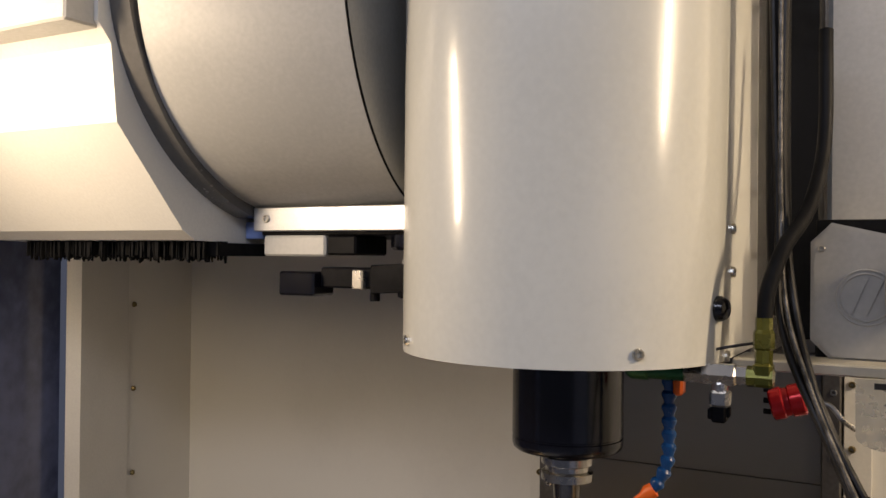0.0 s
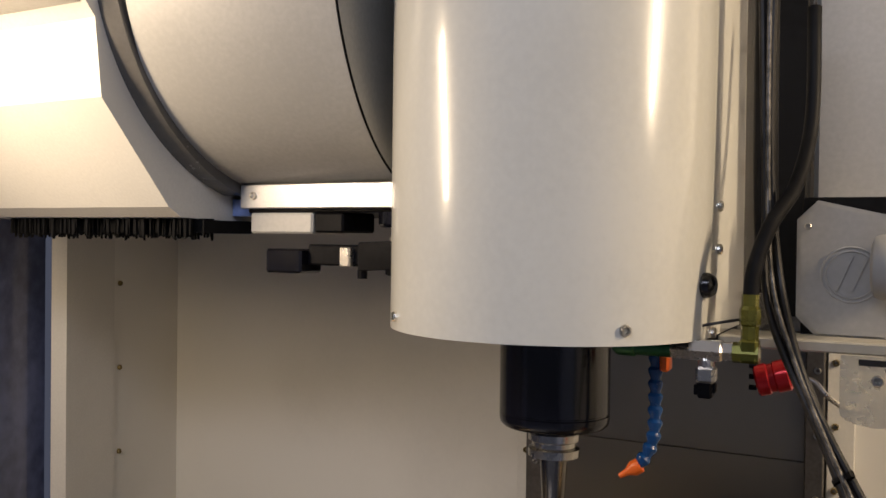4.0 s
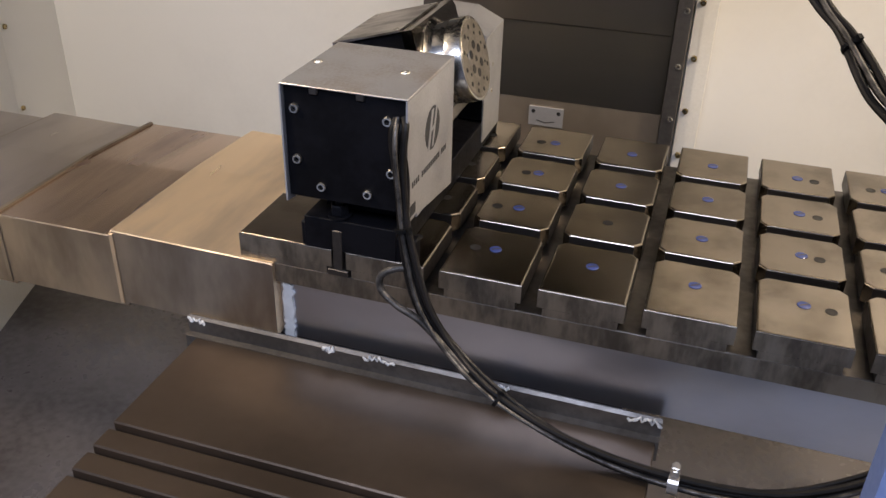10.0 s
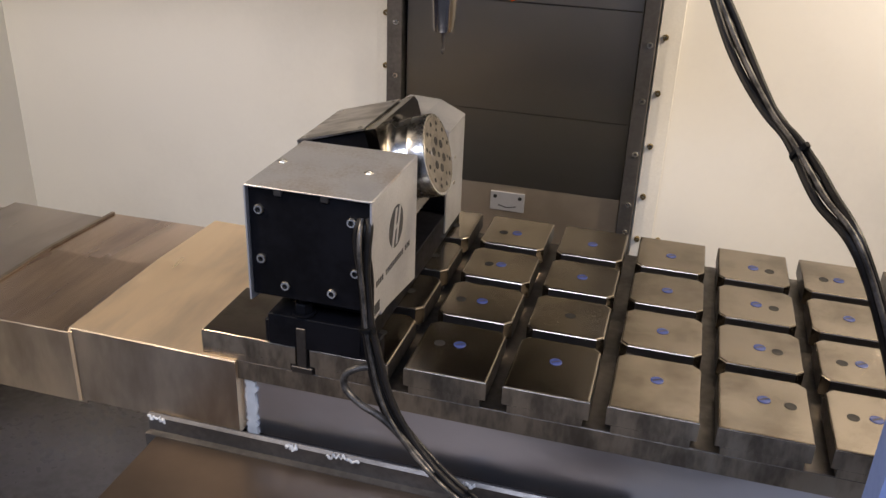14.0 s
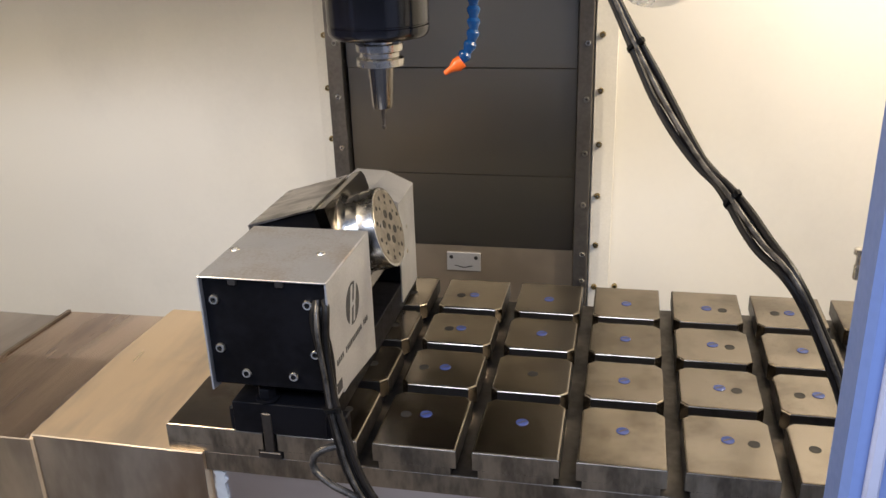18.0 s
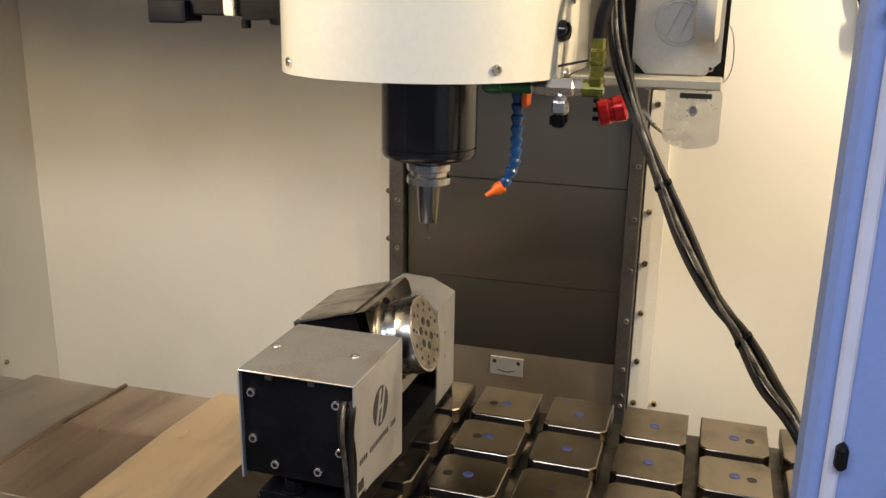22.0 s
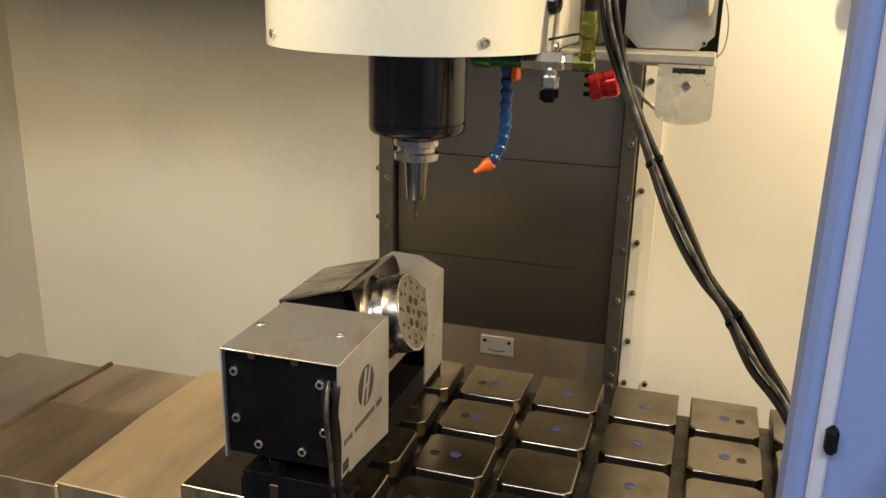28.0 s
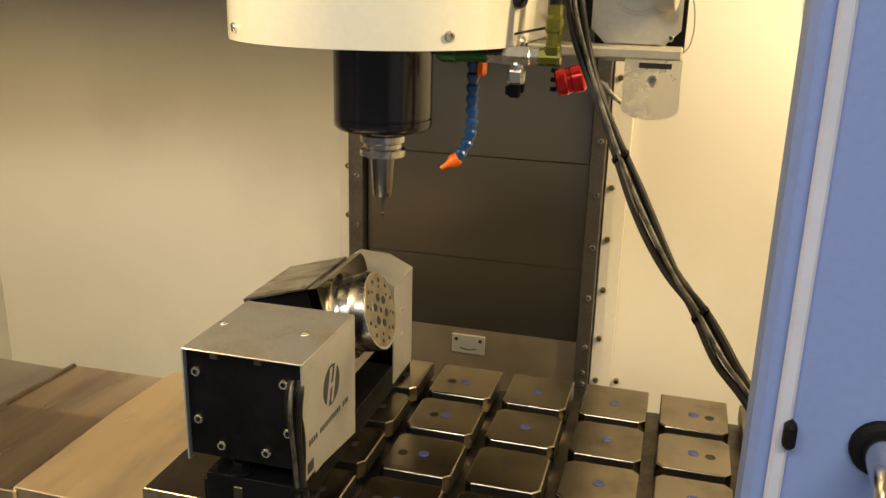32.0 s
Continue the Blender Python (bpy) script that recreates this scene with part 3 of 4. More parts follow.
prism(bm, [(-0.168, 0.0560), (-0.1655, 0.0560), (-0.1655, 0.0698), (-0.0665, 0.0702), (-0.0660, 0.0728), (-0.168, 0.0724)], "y", -0.080, 0.078, m=TM)
top = part("body_cover", bm, LIDM, body, "bare sheet metal lid tilted with the faceplate")
for x, y in ((-0.160, -0.070), (-0.074, -0.070), (-0.160, 0.066), (-0.074, 0.066)):
    screw(SCREW_SMALL, TM @ Vector((x, y, 0.0728)), TM.to_3x3() @ Vector((0, 0, 1)), top)
bm = nb()
prism(bm, [(-0.078, -0.0800), (0.092, -0.0800), (0.106, -0.064), (0.106, 0.060), (0.097, 0.0698), (-0.078, 0.0698)], "x", -0.0655, -0.0500, m=TM)
part("backing_plate", bm, TOOLST, body, "square polished steel plate behind the drum")
screw(SCREW, TM @ Vector((-0.115, -0.0745, 0.040)), TM.to_3x3() @ Vector((0, -1, 0)), body)
FM = TM @ Matrix.Rotation(math.pi / 2, 4, "Y")
bm = nb()
turn(bm, [(0.0660, -0.0502), (0.0620, -0.0465), (0.0588, -0.0420), (0.0584, -0.0400), (0.0584, -0.0250), (0.0580, -0.0244), (0.0580, -0.0236), (0.0592, -0.0228), (0.0592, -0.0015), (0.0582, 0.0), (0.054, 0.0002)], 64, m=FM)
part("faceplate_drum", bm, DRUMM, rotary, "polished steel drum", smooth=True)
bm = nb()
turn(bm, [(0.0545, -0.002), (0.0545, 0.0006), (0.054, 0.0010), (0.030, 0.0010), (0.0297, 0.0006), (0.0290, 0.0006), (0.0287, 0.0012), (0.012, 0.0012)], 64, m=FM)
face = part("faceplate", bm, FACEM, rotary, "ground steel faceplate drilled with rings of holes", smooth=True)
bm = nb()
turn(bm, [(0.0042, -0.002), (0.0042, 0.0004), (0.0034, 0.0007), (0.0032, 0.0004)], 14)
bore = part("bore", bm, BOREM, face)
bore.matrix_basis = FM @ Matrix.Translation((0, 0, 0.0012))
for n, rad, sc, off in ((6, 0.0200, 1.5, 0.0), (12, 0.0455, 0.80, 0.15), (8, 0.0355, 0.62, 0.5)):
    for i in range(n):
        a = 2 * math.pi * (i + off) / n
        o = new("bore", bore.data)
        o.matrix_basis = FM @ Matrix.Translation((rad * math.cos(a), rad * math.sin(a), 0.0011)) @ Matrix.Scale(sc, 4)
        o.parent = face
bore.data.materials[0] = BOREM
# rear bearing housing with a faceted cover
RR = -0.356
bm = nb()
prism(bm, [(0.302, 0.012), (0.302, 0.1795), (0.400, 0.1840), (0.400, 0.012)], "x", RR - t, RR)
rear = part("rear_cover", bm, SHEET, rotary, "bare folded sheet metal cover")
bm = nb()
prism(bm, [(-0.472, 0.160), (RR - 0.003, 0.160), (RR - 0.003, 0.1800), (RR + 0.0005, 0.1835), (RR - 0.042, 0.2035), (-0.450, 0.2060), (-0.472, 0.190)], "y", 0.3005, 0.4015)
part("rear_top", bm, SHEET, rear)
bm = nb()
box(bm, -0.468, RR - 0.004, 0.306, 0.396, 0.046, 0.161, 0.002)
part("rear_housing", bm, BLACK, rotary)
for z in (0.085, 0.128):
    screw(SCREW_SMALL, (RR, 0.345, z), (1, 0, 0), rear)
# clamp with a T-bolt on the front
bm = nb()
box(bm, RX0 + 0.006, RX1 + 0.004, -0.0735, -0.058, 0.0, 0.034, 0.002)
clamp = part("clamp_flange", bm, BLACK, rotary)
bm = nb()
turn(bm, [(0.0062, 0.044), (0.0062, 0.073), (0.005, 0.075)], 14, m=Matrix.Translation((-0.4375, -0.0635, 0)))
turn(bm, [(0.0150, 0.046), (0.0150, 0.0485), (0.0140, 0.049)], 24, m=Matrix.Translation((-0.4375, -0.0635, 0)))
turn(bm, [(0.0112, 0.049), (0.0118, 0.050), (0.0118, 0.0615), (0.0108, 0.063)], 6, m=Matrix.Translation((-0.4375, -0.0635, 0)))
part("clamp_bolt", bm, BLACK, rotary)
bm = nb()
box(bm, -0.452, -0.423, -0.0775, -0.066, -0.036, -0.027, 0.001)
box(bm, -0.444, -0.431, -0.0765, -0.066, -0.027, 0.03, 0.001)
part("slot_nut", bm, BED, rotary)

# ---- spindle head ----
HC = Vector((-0.330, 0.170, 0))
CC, HR, HZ = Vector((-0.334, 0.158, 0)), 0.1913, 0.580
head = empty("spindle_head", "white round-fronted spindle head cover over a black spindle", "spindle head")


def u_profile(r, y_back, n=40):
    pts = [(CC.x - r, y_back)]
    for i in range(n + 1):
        a = math.pi + math.pi * i / n
        pts.append((CC.x + r * math.cos(a), CC.y + r * math.sin(a)))
    pts.append((CC.x + r, y_back))
    return pts


outer, inner = u_profile(HR, 0.36), u_profile(HR - 0.003, 0.36)
bm = nb()
for z0, z1 in ((HZ, 1.36),):
    ring = outer + inner[::-1]
    a = [bm.verts.new((u, v, z0)) for u, v in ring]
    b = [bm.verts.new((u, v, z1)) for u, v in ring]
    n = len(outer)
    for i in range(len(ring)):
        j = (i + 1) % len(ring)
        bm.faces.new((a[i], a[j], b[j], b[i]))
    for i in range(n - 1):
        bm.faces.new((a[i], a[i + 1], a[2 * n - 2 - i], a[2 * n - 1 - i]))
head_cover = part("head_cover", bm, HEADW, head, "glossy white sheet metal cover", smooth=True)
bm = nb()
prism(bm, u_profile(HR - 0.004, 0.36), "z", HZ + 0.004, HZ + 0.02)
part("underside_plate", bm, BLACK, head)
for ang, z in ((-133.6, 0.596), (-45.6, 0.596)):
    a = math.radians(ang)
    d = Vector((math.cos(a), math.sin(a), 0))
    screw(SCREW, CC + d * (HR + 0.001) + Vector((0, 0, z)), d, head_cover)
for z in (0.585, 0.677, 0.726):
    screw(SCREW, (CC.x + HR + 0.001, 0.190 - (0.03 if z < 0.6 else 0), z), (1, 0, 0), head_cover)
bm = nb()
turn(bm, [(0.014, 0.0), (0.014, 0.006), (0.011, 0.012), (0.005, 0.0145)], 20, m=aim((-0.147, 0.130, 0.6385), (1, -0.3, 0)))
part("rubber_bumper", bm, GLOSSB, head, "black rubber dome", smooth=True)
bm = nb()
box(bm, -0.480, -0.150, 0.36, 0.795, 0.552, 1.50, 0.004)
part("head_casting", bm, DARKC, head, "dark grey painted casting behind the cover")
bm = nb()
box(bm, -0.475, -0.155, 0.365, 0.79, 0.546, 0.5515)
part("casting_edge", bm, BLACK, head)
SP = Matrix.Translation((HC.x, HC.y, 0))
bm = nb()
turn(bm, [(0.0690, 0.590), (0.0690, 0.572), (0.0668, 0.570), (0.0668, 0.4790), (0.0656, 0.4780), (0.0656, 0.4765), (0.0668, 0.4755), (0.0668, 0.4690), (0.0655, 0.4640), (0.0620, 0.4608), (0.030, 0.460)], 56, m=SP)
spin = part("spindle", bm, GLOSSB, head, "gloss black spindle nose with a chamfered rim", smooth=True)
for i in range(6):
    a = 2 * math.pi * i / 6 + 0.3
    screw(SCREW_SMALL, (HC.x + 0.052 * math.cos(a), HC.y + 0.052 * math.sin(a), 0.460), (0, 0, -1), spin)
holder = empty("tool_holder", "polished steel tool holder with a small ball cutter in the spindle", "tool holder")
bm = nb()
turn(bm, [(0.022, 0.461), (0.022, 0.4525), (0.0315, 0.4515), (0.0315, 0.4430), (0.0265, 0.4405), (0.0265, 0.4350), (0.0315, 0.4325), (0.0315, 0.4235), (0.024, 0.4225)], 40, m=SP)
part("flange", bm, DRUMM, holder, smooth=True)
bm = nb()
turn(bm, [(0.0175, 0.4225), (0.0165, 0.412), (0.0140, 0.372), (0.0130, 0.366), (0.004, 0.366)], 32, m=SP)
part("collet_nose", bm, TOOLST, holder, smooth=True)
bm = nb()
turn(bm, [(0.0028, 0.366), (0.0028, 0.352), (0.0020, 0.351), (0.0020, 0.342), (0.0028, 0.341), (0.0028, 0.338), (0.001, 0.335)], 12, m=SP)
part("cutter", bm, BED, holder)
for k in (-1, 1):
    bm = nb()
    box(bm, HC.x - 0.007 + 0.022 * k, HC.x + 0.007 + 0.022 * k, HC.y - 0.007, HC.y + 0.007, 0.444, 0.4615, 0.001)
    part("drive_key", bm, SILVER, spin)

# beam, motor box and tab on the right of the head
bracket = empty("head_side_bracket", "beige painted beam with a cream tab plate beside the head", "bracket")
bm = nb()
box(bm, -0.150, 0.047, 0.2615, 0.34, 0.561, 0.574, 0.002)
part("beam", bm, BEIGE, bracket)
bm = nb()
pts = [(-0.022, 0.561), (-0.022, 0.500)] + [(0.0135 - 0.0355 * math.cos(math.pi * i / 10), 0.500 - 0.014 * math.sin(math.pi * i / 10)) for i in range(1, 10)] + [(0.049, 0.500), (0.049, 0.561)]
prism(bm, pts, "y", 0.255, 0.260)
tabp = part("tab_plate", bm, CLEAR, bracket, "scratched clear plastic tab")
screw(SCREW, (0.0145, 0.254, 0.536), (0, -1, 0), tabp)
# Near-black strip: the slot together with the shadow that falls in it.
part("slot", box(nb(), -0.004, 0.036, 0.2535, 0.2555, 0.551, 0.5575), BOREM, tabp, "dark strip along the top edge, slot with its shadow painted in")
mbox = empty("motor_junction_box", "light grey cast box with chamfered corners and a raised round emblem", "junction box")
bm = nb()
c = 0.022
x0, x1, z0, z1 = -0.066, 0.050, 0.588, 0.744
prism(bm, [(x0 + c, z0), (x1 - c, z0), (x1, z0 + c), (x1, z1 - c), (x0 + c, z1), (x0, z1 - c), (x0, z0 + c)], "y", 0.245, 0.34)
es = [e for e in bm.edges if all(v.co.y < 0.25 for v in e.verts)]
bmesh.ops.bevel(bm, geom=es, offset=0.004, segments=2, affect="EDGES")
part("box_body", bm, GREYP, mbox)
bm = nb()
box(bm, x0 + 0.004, x1 + 0.006, 0.262, 0.275, z0 - 0.006, z1 + 0.004, 0.001)
part("gasket_flange", bm, MATTB, mbox)
# Added block that keeps the right lamp off the head side.
bm = box(nb(), -0.058, 0.046, 0.34, 0.56, 0.56, 1.36, 0.006)
part("shade_block", bm, GREYP, mbox, "added grey block behind the box, shading the head side")
bm = turn(nb(), [(0.026, -0.010), (0.033, -0.007), (0.0352, -0.002), (0.0358, 0.012), (0.0345, 0.017), (0.028, 0.0195)], 36, m=aim((0.024, 0.222, 0.670), (1, -0.06, 0)))
knob = part("knob", bm, GREYP, mbox, "grey round metal knob", True)
part("knob_stem", turn(nb(), [(0.014, 0.0), (0.014, 0.030)], 20, m=aim((0.028, 0.250, 0.670), (0, -1, 0))), GREYP, knob)
# Dark sheet added where the gap beside the box lies in shade.
part("side_plate", box(nb(), x0 - 0.030, x0 + 0.005, 0.295, 0.338, z0 + 0.018, 1.20, 0.002), MATTB, mbox, "black sheet in place of the shaded gap beside the box")
for rad in (0.0265, 0.031):
    bm = nb()
    path = [Vector((-0.008 + rad * math.cos(2 * math.pi * i / 40), 0.2445, 0.660 + rad * math.sin(2 * math.pi * i / 40))) for i in range(41)]
    tube(bm, path, 0.0011, 6)
    part("raised_ring", bm, GREYP, mbox)
bm = nb()
for k in (-1, 1):
    prism(bm, [(-0.008 + k * 0.008 - 0.012, 0.642), (-0.008 + k * 0.008 - 0.006, 0.642), (-0.008 + k * 0.008 + 0.010, 0.680), (-0.008 + k * 0.008 + 0.004, 0.680)], "y", 0.2425, 0.246)
part("raised_emblem", bm, GREYP, mbox)
for sx, sz in ((x0 + 0.012, z1 - 0.03), (x1 - 0.012, z0 + 0.012), (x1 - 0.010, z1 - 0.012)):
    screw(SCREW_SMALL, (sx, 0.245, sz), (0, -1, 0), mbox)

wire = [Vector((0.046, 0.275, 0.665)), Vector((0.060, 0.270, 0.652)), Vector((0.066, 0.268, 0.620)), Vector((0.062, 0.266, 0.590)), Vector((0.046, 0.264, 0.574))]
part("earth_wire", tube(nb(), smooth_path(wire, 6), 0.0009, 6), SILVER, mbox, "thin pale wire looped beside the box", True)

# coolant fittings under the head


def lathe_x(profile, at, way=(1, 0, 0), seg=20):
    return turn(nb(), profile, seg, m=aim(at, way))


manifold = empty("coolant_manifold", "green, silver and olive pipe fittings under the head", "pipe fitting")
part("green_joint", lathe_x([(0.008, -0.034), (0.012, -0.028), (0.0125, -0.010), (0.0105, -0.008), (0.0105, 0.030)], (-0.204, 0.165, 0.567)), GREEN, manifold, "green anodised joint", True)
part("silver_union", lathe_x([(0.0105, 0.0), (0.0115, 0.002), (0.0115, 0.018), (0.0125, 0.019), (0.0125, 0.052), (0.0105, 0.054), (0.0105, 0.064)], (-0.174, 0.165, 0.567), seg=6), SILVER, manifold)
bm = lathe_x([(0.011, 0.0), (0.011, 0.026)], (-0.110, 0.165, 0.567), seg=8)
box(bm, -0.1035, -0.0845, 0.155, 0.176, 0.557, 0.582, 0.003)
turn(bm, [(0.0090, 0.580), (0.0090, 0.595), (0.0108, 0.597), (0.0108, 0.612), (0.0088, 0.616), (0.0088, 0.628)], 8, m=Matrix.Translation((-0.094, 0.1655, 0)))
part("olive_elbow", bm, YELLOWG, manifold, "olive brass elbow")
bm = tube(nb(), smooth_path([(-0.094, 0.1655, 0.62), (-0.091, 0.170, 0.655), (-0.078, 0.185, 0.700), (-0.058, 0.225, 0.745), (-0.048, 0.27, 0.82), (-0.05, 0.30, 0.95)]), 0.0080, 12)
coolant = tagged(part("coolant_hose", bm, MATTB, smooth=True), "black rubber coolant hose above the olive elbow", "hose")
part("drain_line", tube(nb(), smooth_path([(-0.168, 0.172, 0.583), (-0.150, 0.178, 0.590), (-0.125, 0.182, 0.596), (-0.098, 0.176, 0.602)], 5), 0.0016, 8), CABLE, manifold, "thin grey line", True)
valve = empty("shut_off_valve", "small silver and black valve under the pipe fittings", "valve")
bm = nb()
box(bm, -0.147, -0.127, 0.155, 0.175, 0.522, 0.540, 0.003)
turn(bm, [(0.008, 0.538), (0.009, 0.546), (0.006, 0.556)], 14, m=Matrix.Translation((-0.137, 0.165, 0)))
part("valve_body", bm, SILVER, valve)
bm = nb()
box(bm, -0.145, -0.130, 0.157, 0.173, 0.506, 0.524, 0.002)
box(bm, -0.149, -0.143, 0.159, 0.171, 0.509, 0.520, 0.001)
box(bm, -0.1315, -0.1265, 0.161, 0.170, 0.512, 0.522, 0.001)
part("valve_knob", bm, BLACK, valve)
noz = empty("coolant_nozzle", "segmented blue coolant hose with an orange tip", "coolant nozzle")
line = smooth_path([(-0.196, 0.165, 0.548), (-0.196, 0.165, 0.50), (-0.1965, 0.165, 0.46), (-0.203, 0.163, 0.437), (-0.214, 0.160, 0.422)], 3)
L = sum((b - a).length for a, b in zip(line, line[1:]))
N = 9
for i in range(N):
    def along(s):
        for a, b in zip(line, line[1:]):
            d = (b - a).length
            if s <= d:
                return a + (b - a) * (s / d)
            s -= d
        return line[-1]
    a, b = along(L * i / N), along(L * (i + 1) / N)
    h = (b - a).length
    bm = turn(nb(), [(0.0062, -0.001), (0.0085, h * 0.15), (0.0085, h * 0.35), (0.006, h * 0.75), (0.0058, h * 1.02)], 16, m=aim(a, b - a))
    part("segment", bm, BLUEJ, noz, smooth=True)
d = Vector((-0.018, -0.004, -0.012))
part("orange_tip", turn(nb(), [(0.0085, -0.003), (0.0088, 0.006), (0.0042, 0.014), (0.0030, 0.024), (0.002, 0.024)], 18, m=aim((-0.213, 0.160, 0.422), d)), ORANGE, noz, "orange plastic nozzle tip", True)
bm = nb()
box(bm, -0.190, -0.179, 0.155, 0.172, 0.530, 0.549, 0.003)
part("orange_lever", bm, ORANGE, noz, "orange plastic valve lever")
redb = empty("red_regulator", "red anodised valve block with small bolts", "valve")
bm = turn(nb(), [(0.016, 0.0), (0.018, 0.002), (0.018, 0.013), (0.0162, 0.0145), (0.0162, 0.020), (0.018, 0.0215), (0.018, 0.034), (0.014, 0.037)], 20, m=aim((-0.092, 0.20, 0.522), (1, 0.1, 0.28)))
part("red_body", bm, RED, redb, smooth=True)
for k in range(3):
    part("stud", lathe_x([(0.003, 0), (0.003, 0.008)], (-0.099, 0.197, 0.515 + 0.012 * k)), BLACK, redb)
bm = tube(nb(), smooth_path([(-0.058, 0.21, 0.527), (-0.035, 0.215, 0.525), (-0.02, 0.22, 0.508), (0.0, 0.235, 0.494), (0.03, 0.25, 0.492)]), 0.003, 8)
part("clear_hose", bm, SILVER, redb, "thin pale hose")

# ---- tool changer ----
changer = empty("tool_changer", "grey curved tool carousel cover with a bright screwed bracket", "tool changer")
DM = Matrix.Translation((-0.69, 0, 0)) @ Matrix.Rotation(math.radians(10), 4, "Z") @ Matrix.Translation((0.69, 0, 0))


def drum(r, yc, x0, x1, sweep, mat, name, label="", m=None):
    zc, pts = 0.850, [(yc - r, 1.36)]
    for i in range(33):
        a = math.radians(180 + sweep * i / 32)
        pts.append((yc + r * math.cos(a), zc + r * math.sin(a)))
    pts += [(0.40, pts[-1][1]), (0.40, 1.36)]
    return part(name, prism(nb(), pts, "x", x0, x1, m=m), mat, changer, label, True)


drum(0.330, 0.320, -0.838, -0.545, 75.2, GREYP, "carousel_cover", "curved grey painted sheet cover", DM)
# Solid dark drum; the shade in the open gap is put into its colour.
drum(0.348, 0.305, -0.8782, -0.842, 74, DARKC, "gap_shade", "dark drum in place of the shaded gap beside the cover")
edge = [DM @ Vector((-0.5445, 0.320 + 0.3305 * math.cos(math.radians(180 + 75 * i / 30)), 0.85 + 0.3305 * math.sin(math.radians(180 + 75 * i / 30)))) for i in range(31)]
part("cover_edge", tube(nb(), edge, 0.0018, 6), BLACK, changer)
bm = nb()
box(bm, -0.840, -0.530, 0.203, 0.230, 0.495, 0.531, 0.0015)
br = part("front_bracket", bm, SHEET, changer, "bright sheet metal strip with two screws")
for x in (-0.814, -0.560):
    screw(SCREW, (x, 0.202, 0.5137), (0, -1, 0), br)
part("blue_strap", box(nb(), -0.876, -0.8405, 0.226, 0.262, 0.484, 0.510, 0.001), DOORB, changer, "blue painted strap beside the strip")
bm = nb()
box(bm, -0.530, -0.52, 0.23, 0.40, 0.498, 1.36)
part("side_plate", bm, BEIGE, changer)
bm = nb()
box(bm, -0.519, -0.492, 0.232, 0.68, 0.502, 1.30, 0.003)
part("carriage_block", bm, DARKC, changer, "dark grey painted casting beside the cover")
bm = nb()
box(bm, -0.835, -0.50, 0.215, 0.55, 0.489, 0.4965, 0.002)
part("mount_plate", bm, BLACK, changer)
bm = nb()
box(bm, -0.828, -0.712, 0.212, 0.30, 0.458, 0.489, 0.003)
part("pot_housing", bm, GREYP, changer, "pale pot housing")
bm = nb()
box(bm, -0.712, -0.660, 0.215, 0.30, 0.460, 0.489, 0.003)
part("pot_block", bm, BLACK, changer)
AX, AY = -0.548, 0.215
bm = turn(nb(), [(0.060, 0.489), (0.060, 0.472), (0.056, 0.468), (0.030, 0.467)], 40, m=Matrix.Translation((AX, AY + 0.03, 0)))
part("arm_gearbox", bm, GLOSSB, changer, smooth=True)
bm = turn(nb(), [(0.022, 0.468), (0.022, 0.455), (0.019, 0.452), (0.019, 0.44)], 28, m=Matrix.Translation((AX, AY + 0.01, 0)))
part("arm_shaft", bm, CHROME, changer, smooth=True)
arm = empty("tool_change_arm", "black steel double ended tool change arm", "tool arm")
bm = nb()
prism(bm, [(-0.62, 0.407), (-0.62, 0.447), (-0.55, 0.450), (-0.50, 0.448), (-0.424, 0.455), (-0.424, 0.437), (-0.48, 0.420), (-0.53, 0.412)], "y", AY - 0.022, AY + 0.018)
bmesh.ops.bevel(bm, geom=bm.edges[:], offset=0.0015, segments=1, affect="EDGES")
part("arm_bar", bm, BLACK, arm)
bm = nb()
box(bm, -0.712, -0.62, AY - 0.014, AY + 0.014, 0.413, 0.443, 0.003)
part("arm_neck", bm, BLACK, arm)
bm = nb()
box(bm, -0.776, -0.712, AY - 0.030, AY + 0.022, 0.401, 0.436, 0.003)
part("left_jaw", bm, GLOSSB, arm)
bm = nb()
box(bm, -0.650, -0.632, AY - 0.024, AY - 0.012, 0.412, 0.440, 0.002)
part("jaw_pin", bm, SILVER, arm, "bright steel locking pin")
bm = turn(nb(), [(0.034, 0.412), (0.034, 0.404), (0.030, 0.402), (0.015, 0.402), (0.015, 0.394), (0.012, 0.392)], 24, m=Matrix.Translation((AX, AY, 0)))
part("hub_nut", bm, BLACK, arm)
bm = turn(nb(), [(0.007, 0.408), (0.007, 0.396)], 10, m=Matrix.Translation((-0.622, AY - 0.006, 0)))
part("stop_stud", bm, BLACK, arm)
for x in (-0.52, -0.505, -0.575):
    screw(SCREW, (x, AY, 0.452), (0, 0, 1), arm)

guard = empty("changer_guard", "white painted faceted sheet metal guard lit by the work lamp", "guard")
bm = nb()
prof = [(0.228, 0.476), (0.12, 0.480), (0.096, 0.494), (-0.023, 0.633), (-0.034, 0.735), (-0.055, 0.76), (-0.055, 1.36), (0.30, 1.36), (0.30, 0.478)]
prism(bm, prof, "x", -1.34, -0.878)
part("guard_shell", bm, WHITE, guard)
bm = nb()
box(bm, -1.20, -0.885, -0.10, -0.03, 0.752, 0.80, 0.003)
part("overhang", bm, GREYP, guard)
bm = nb()
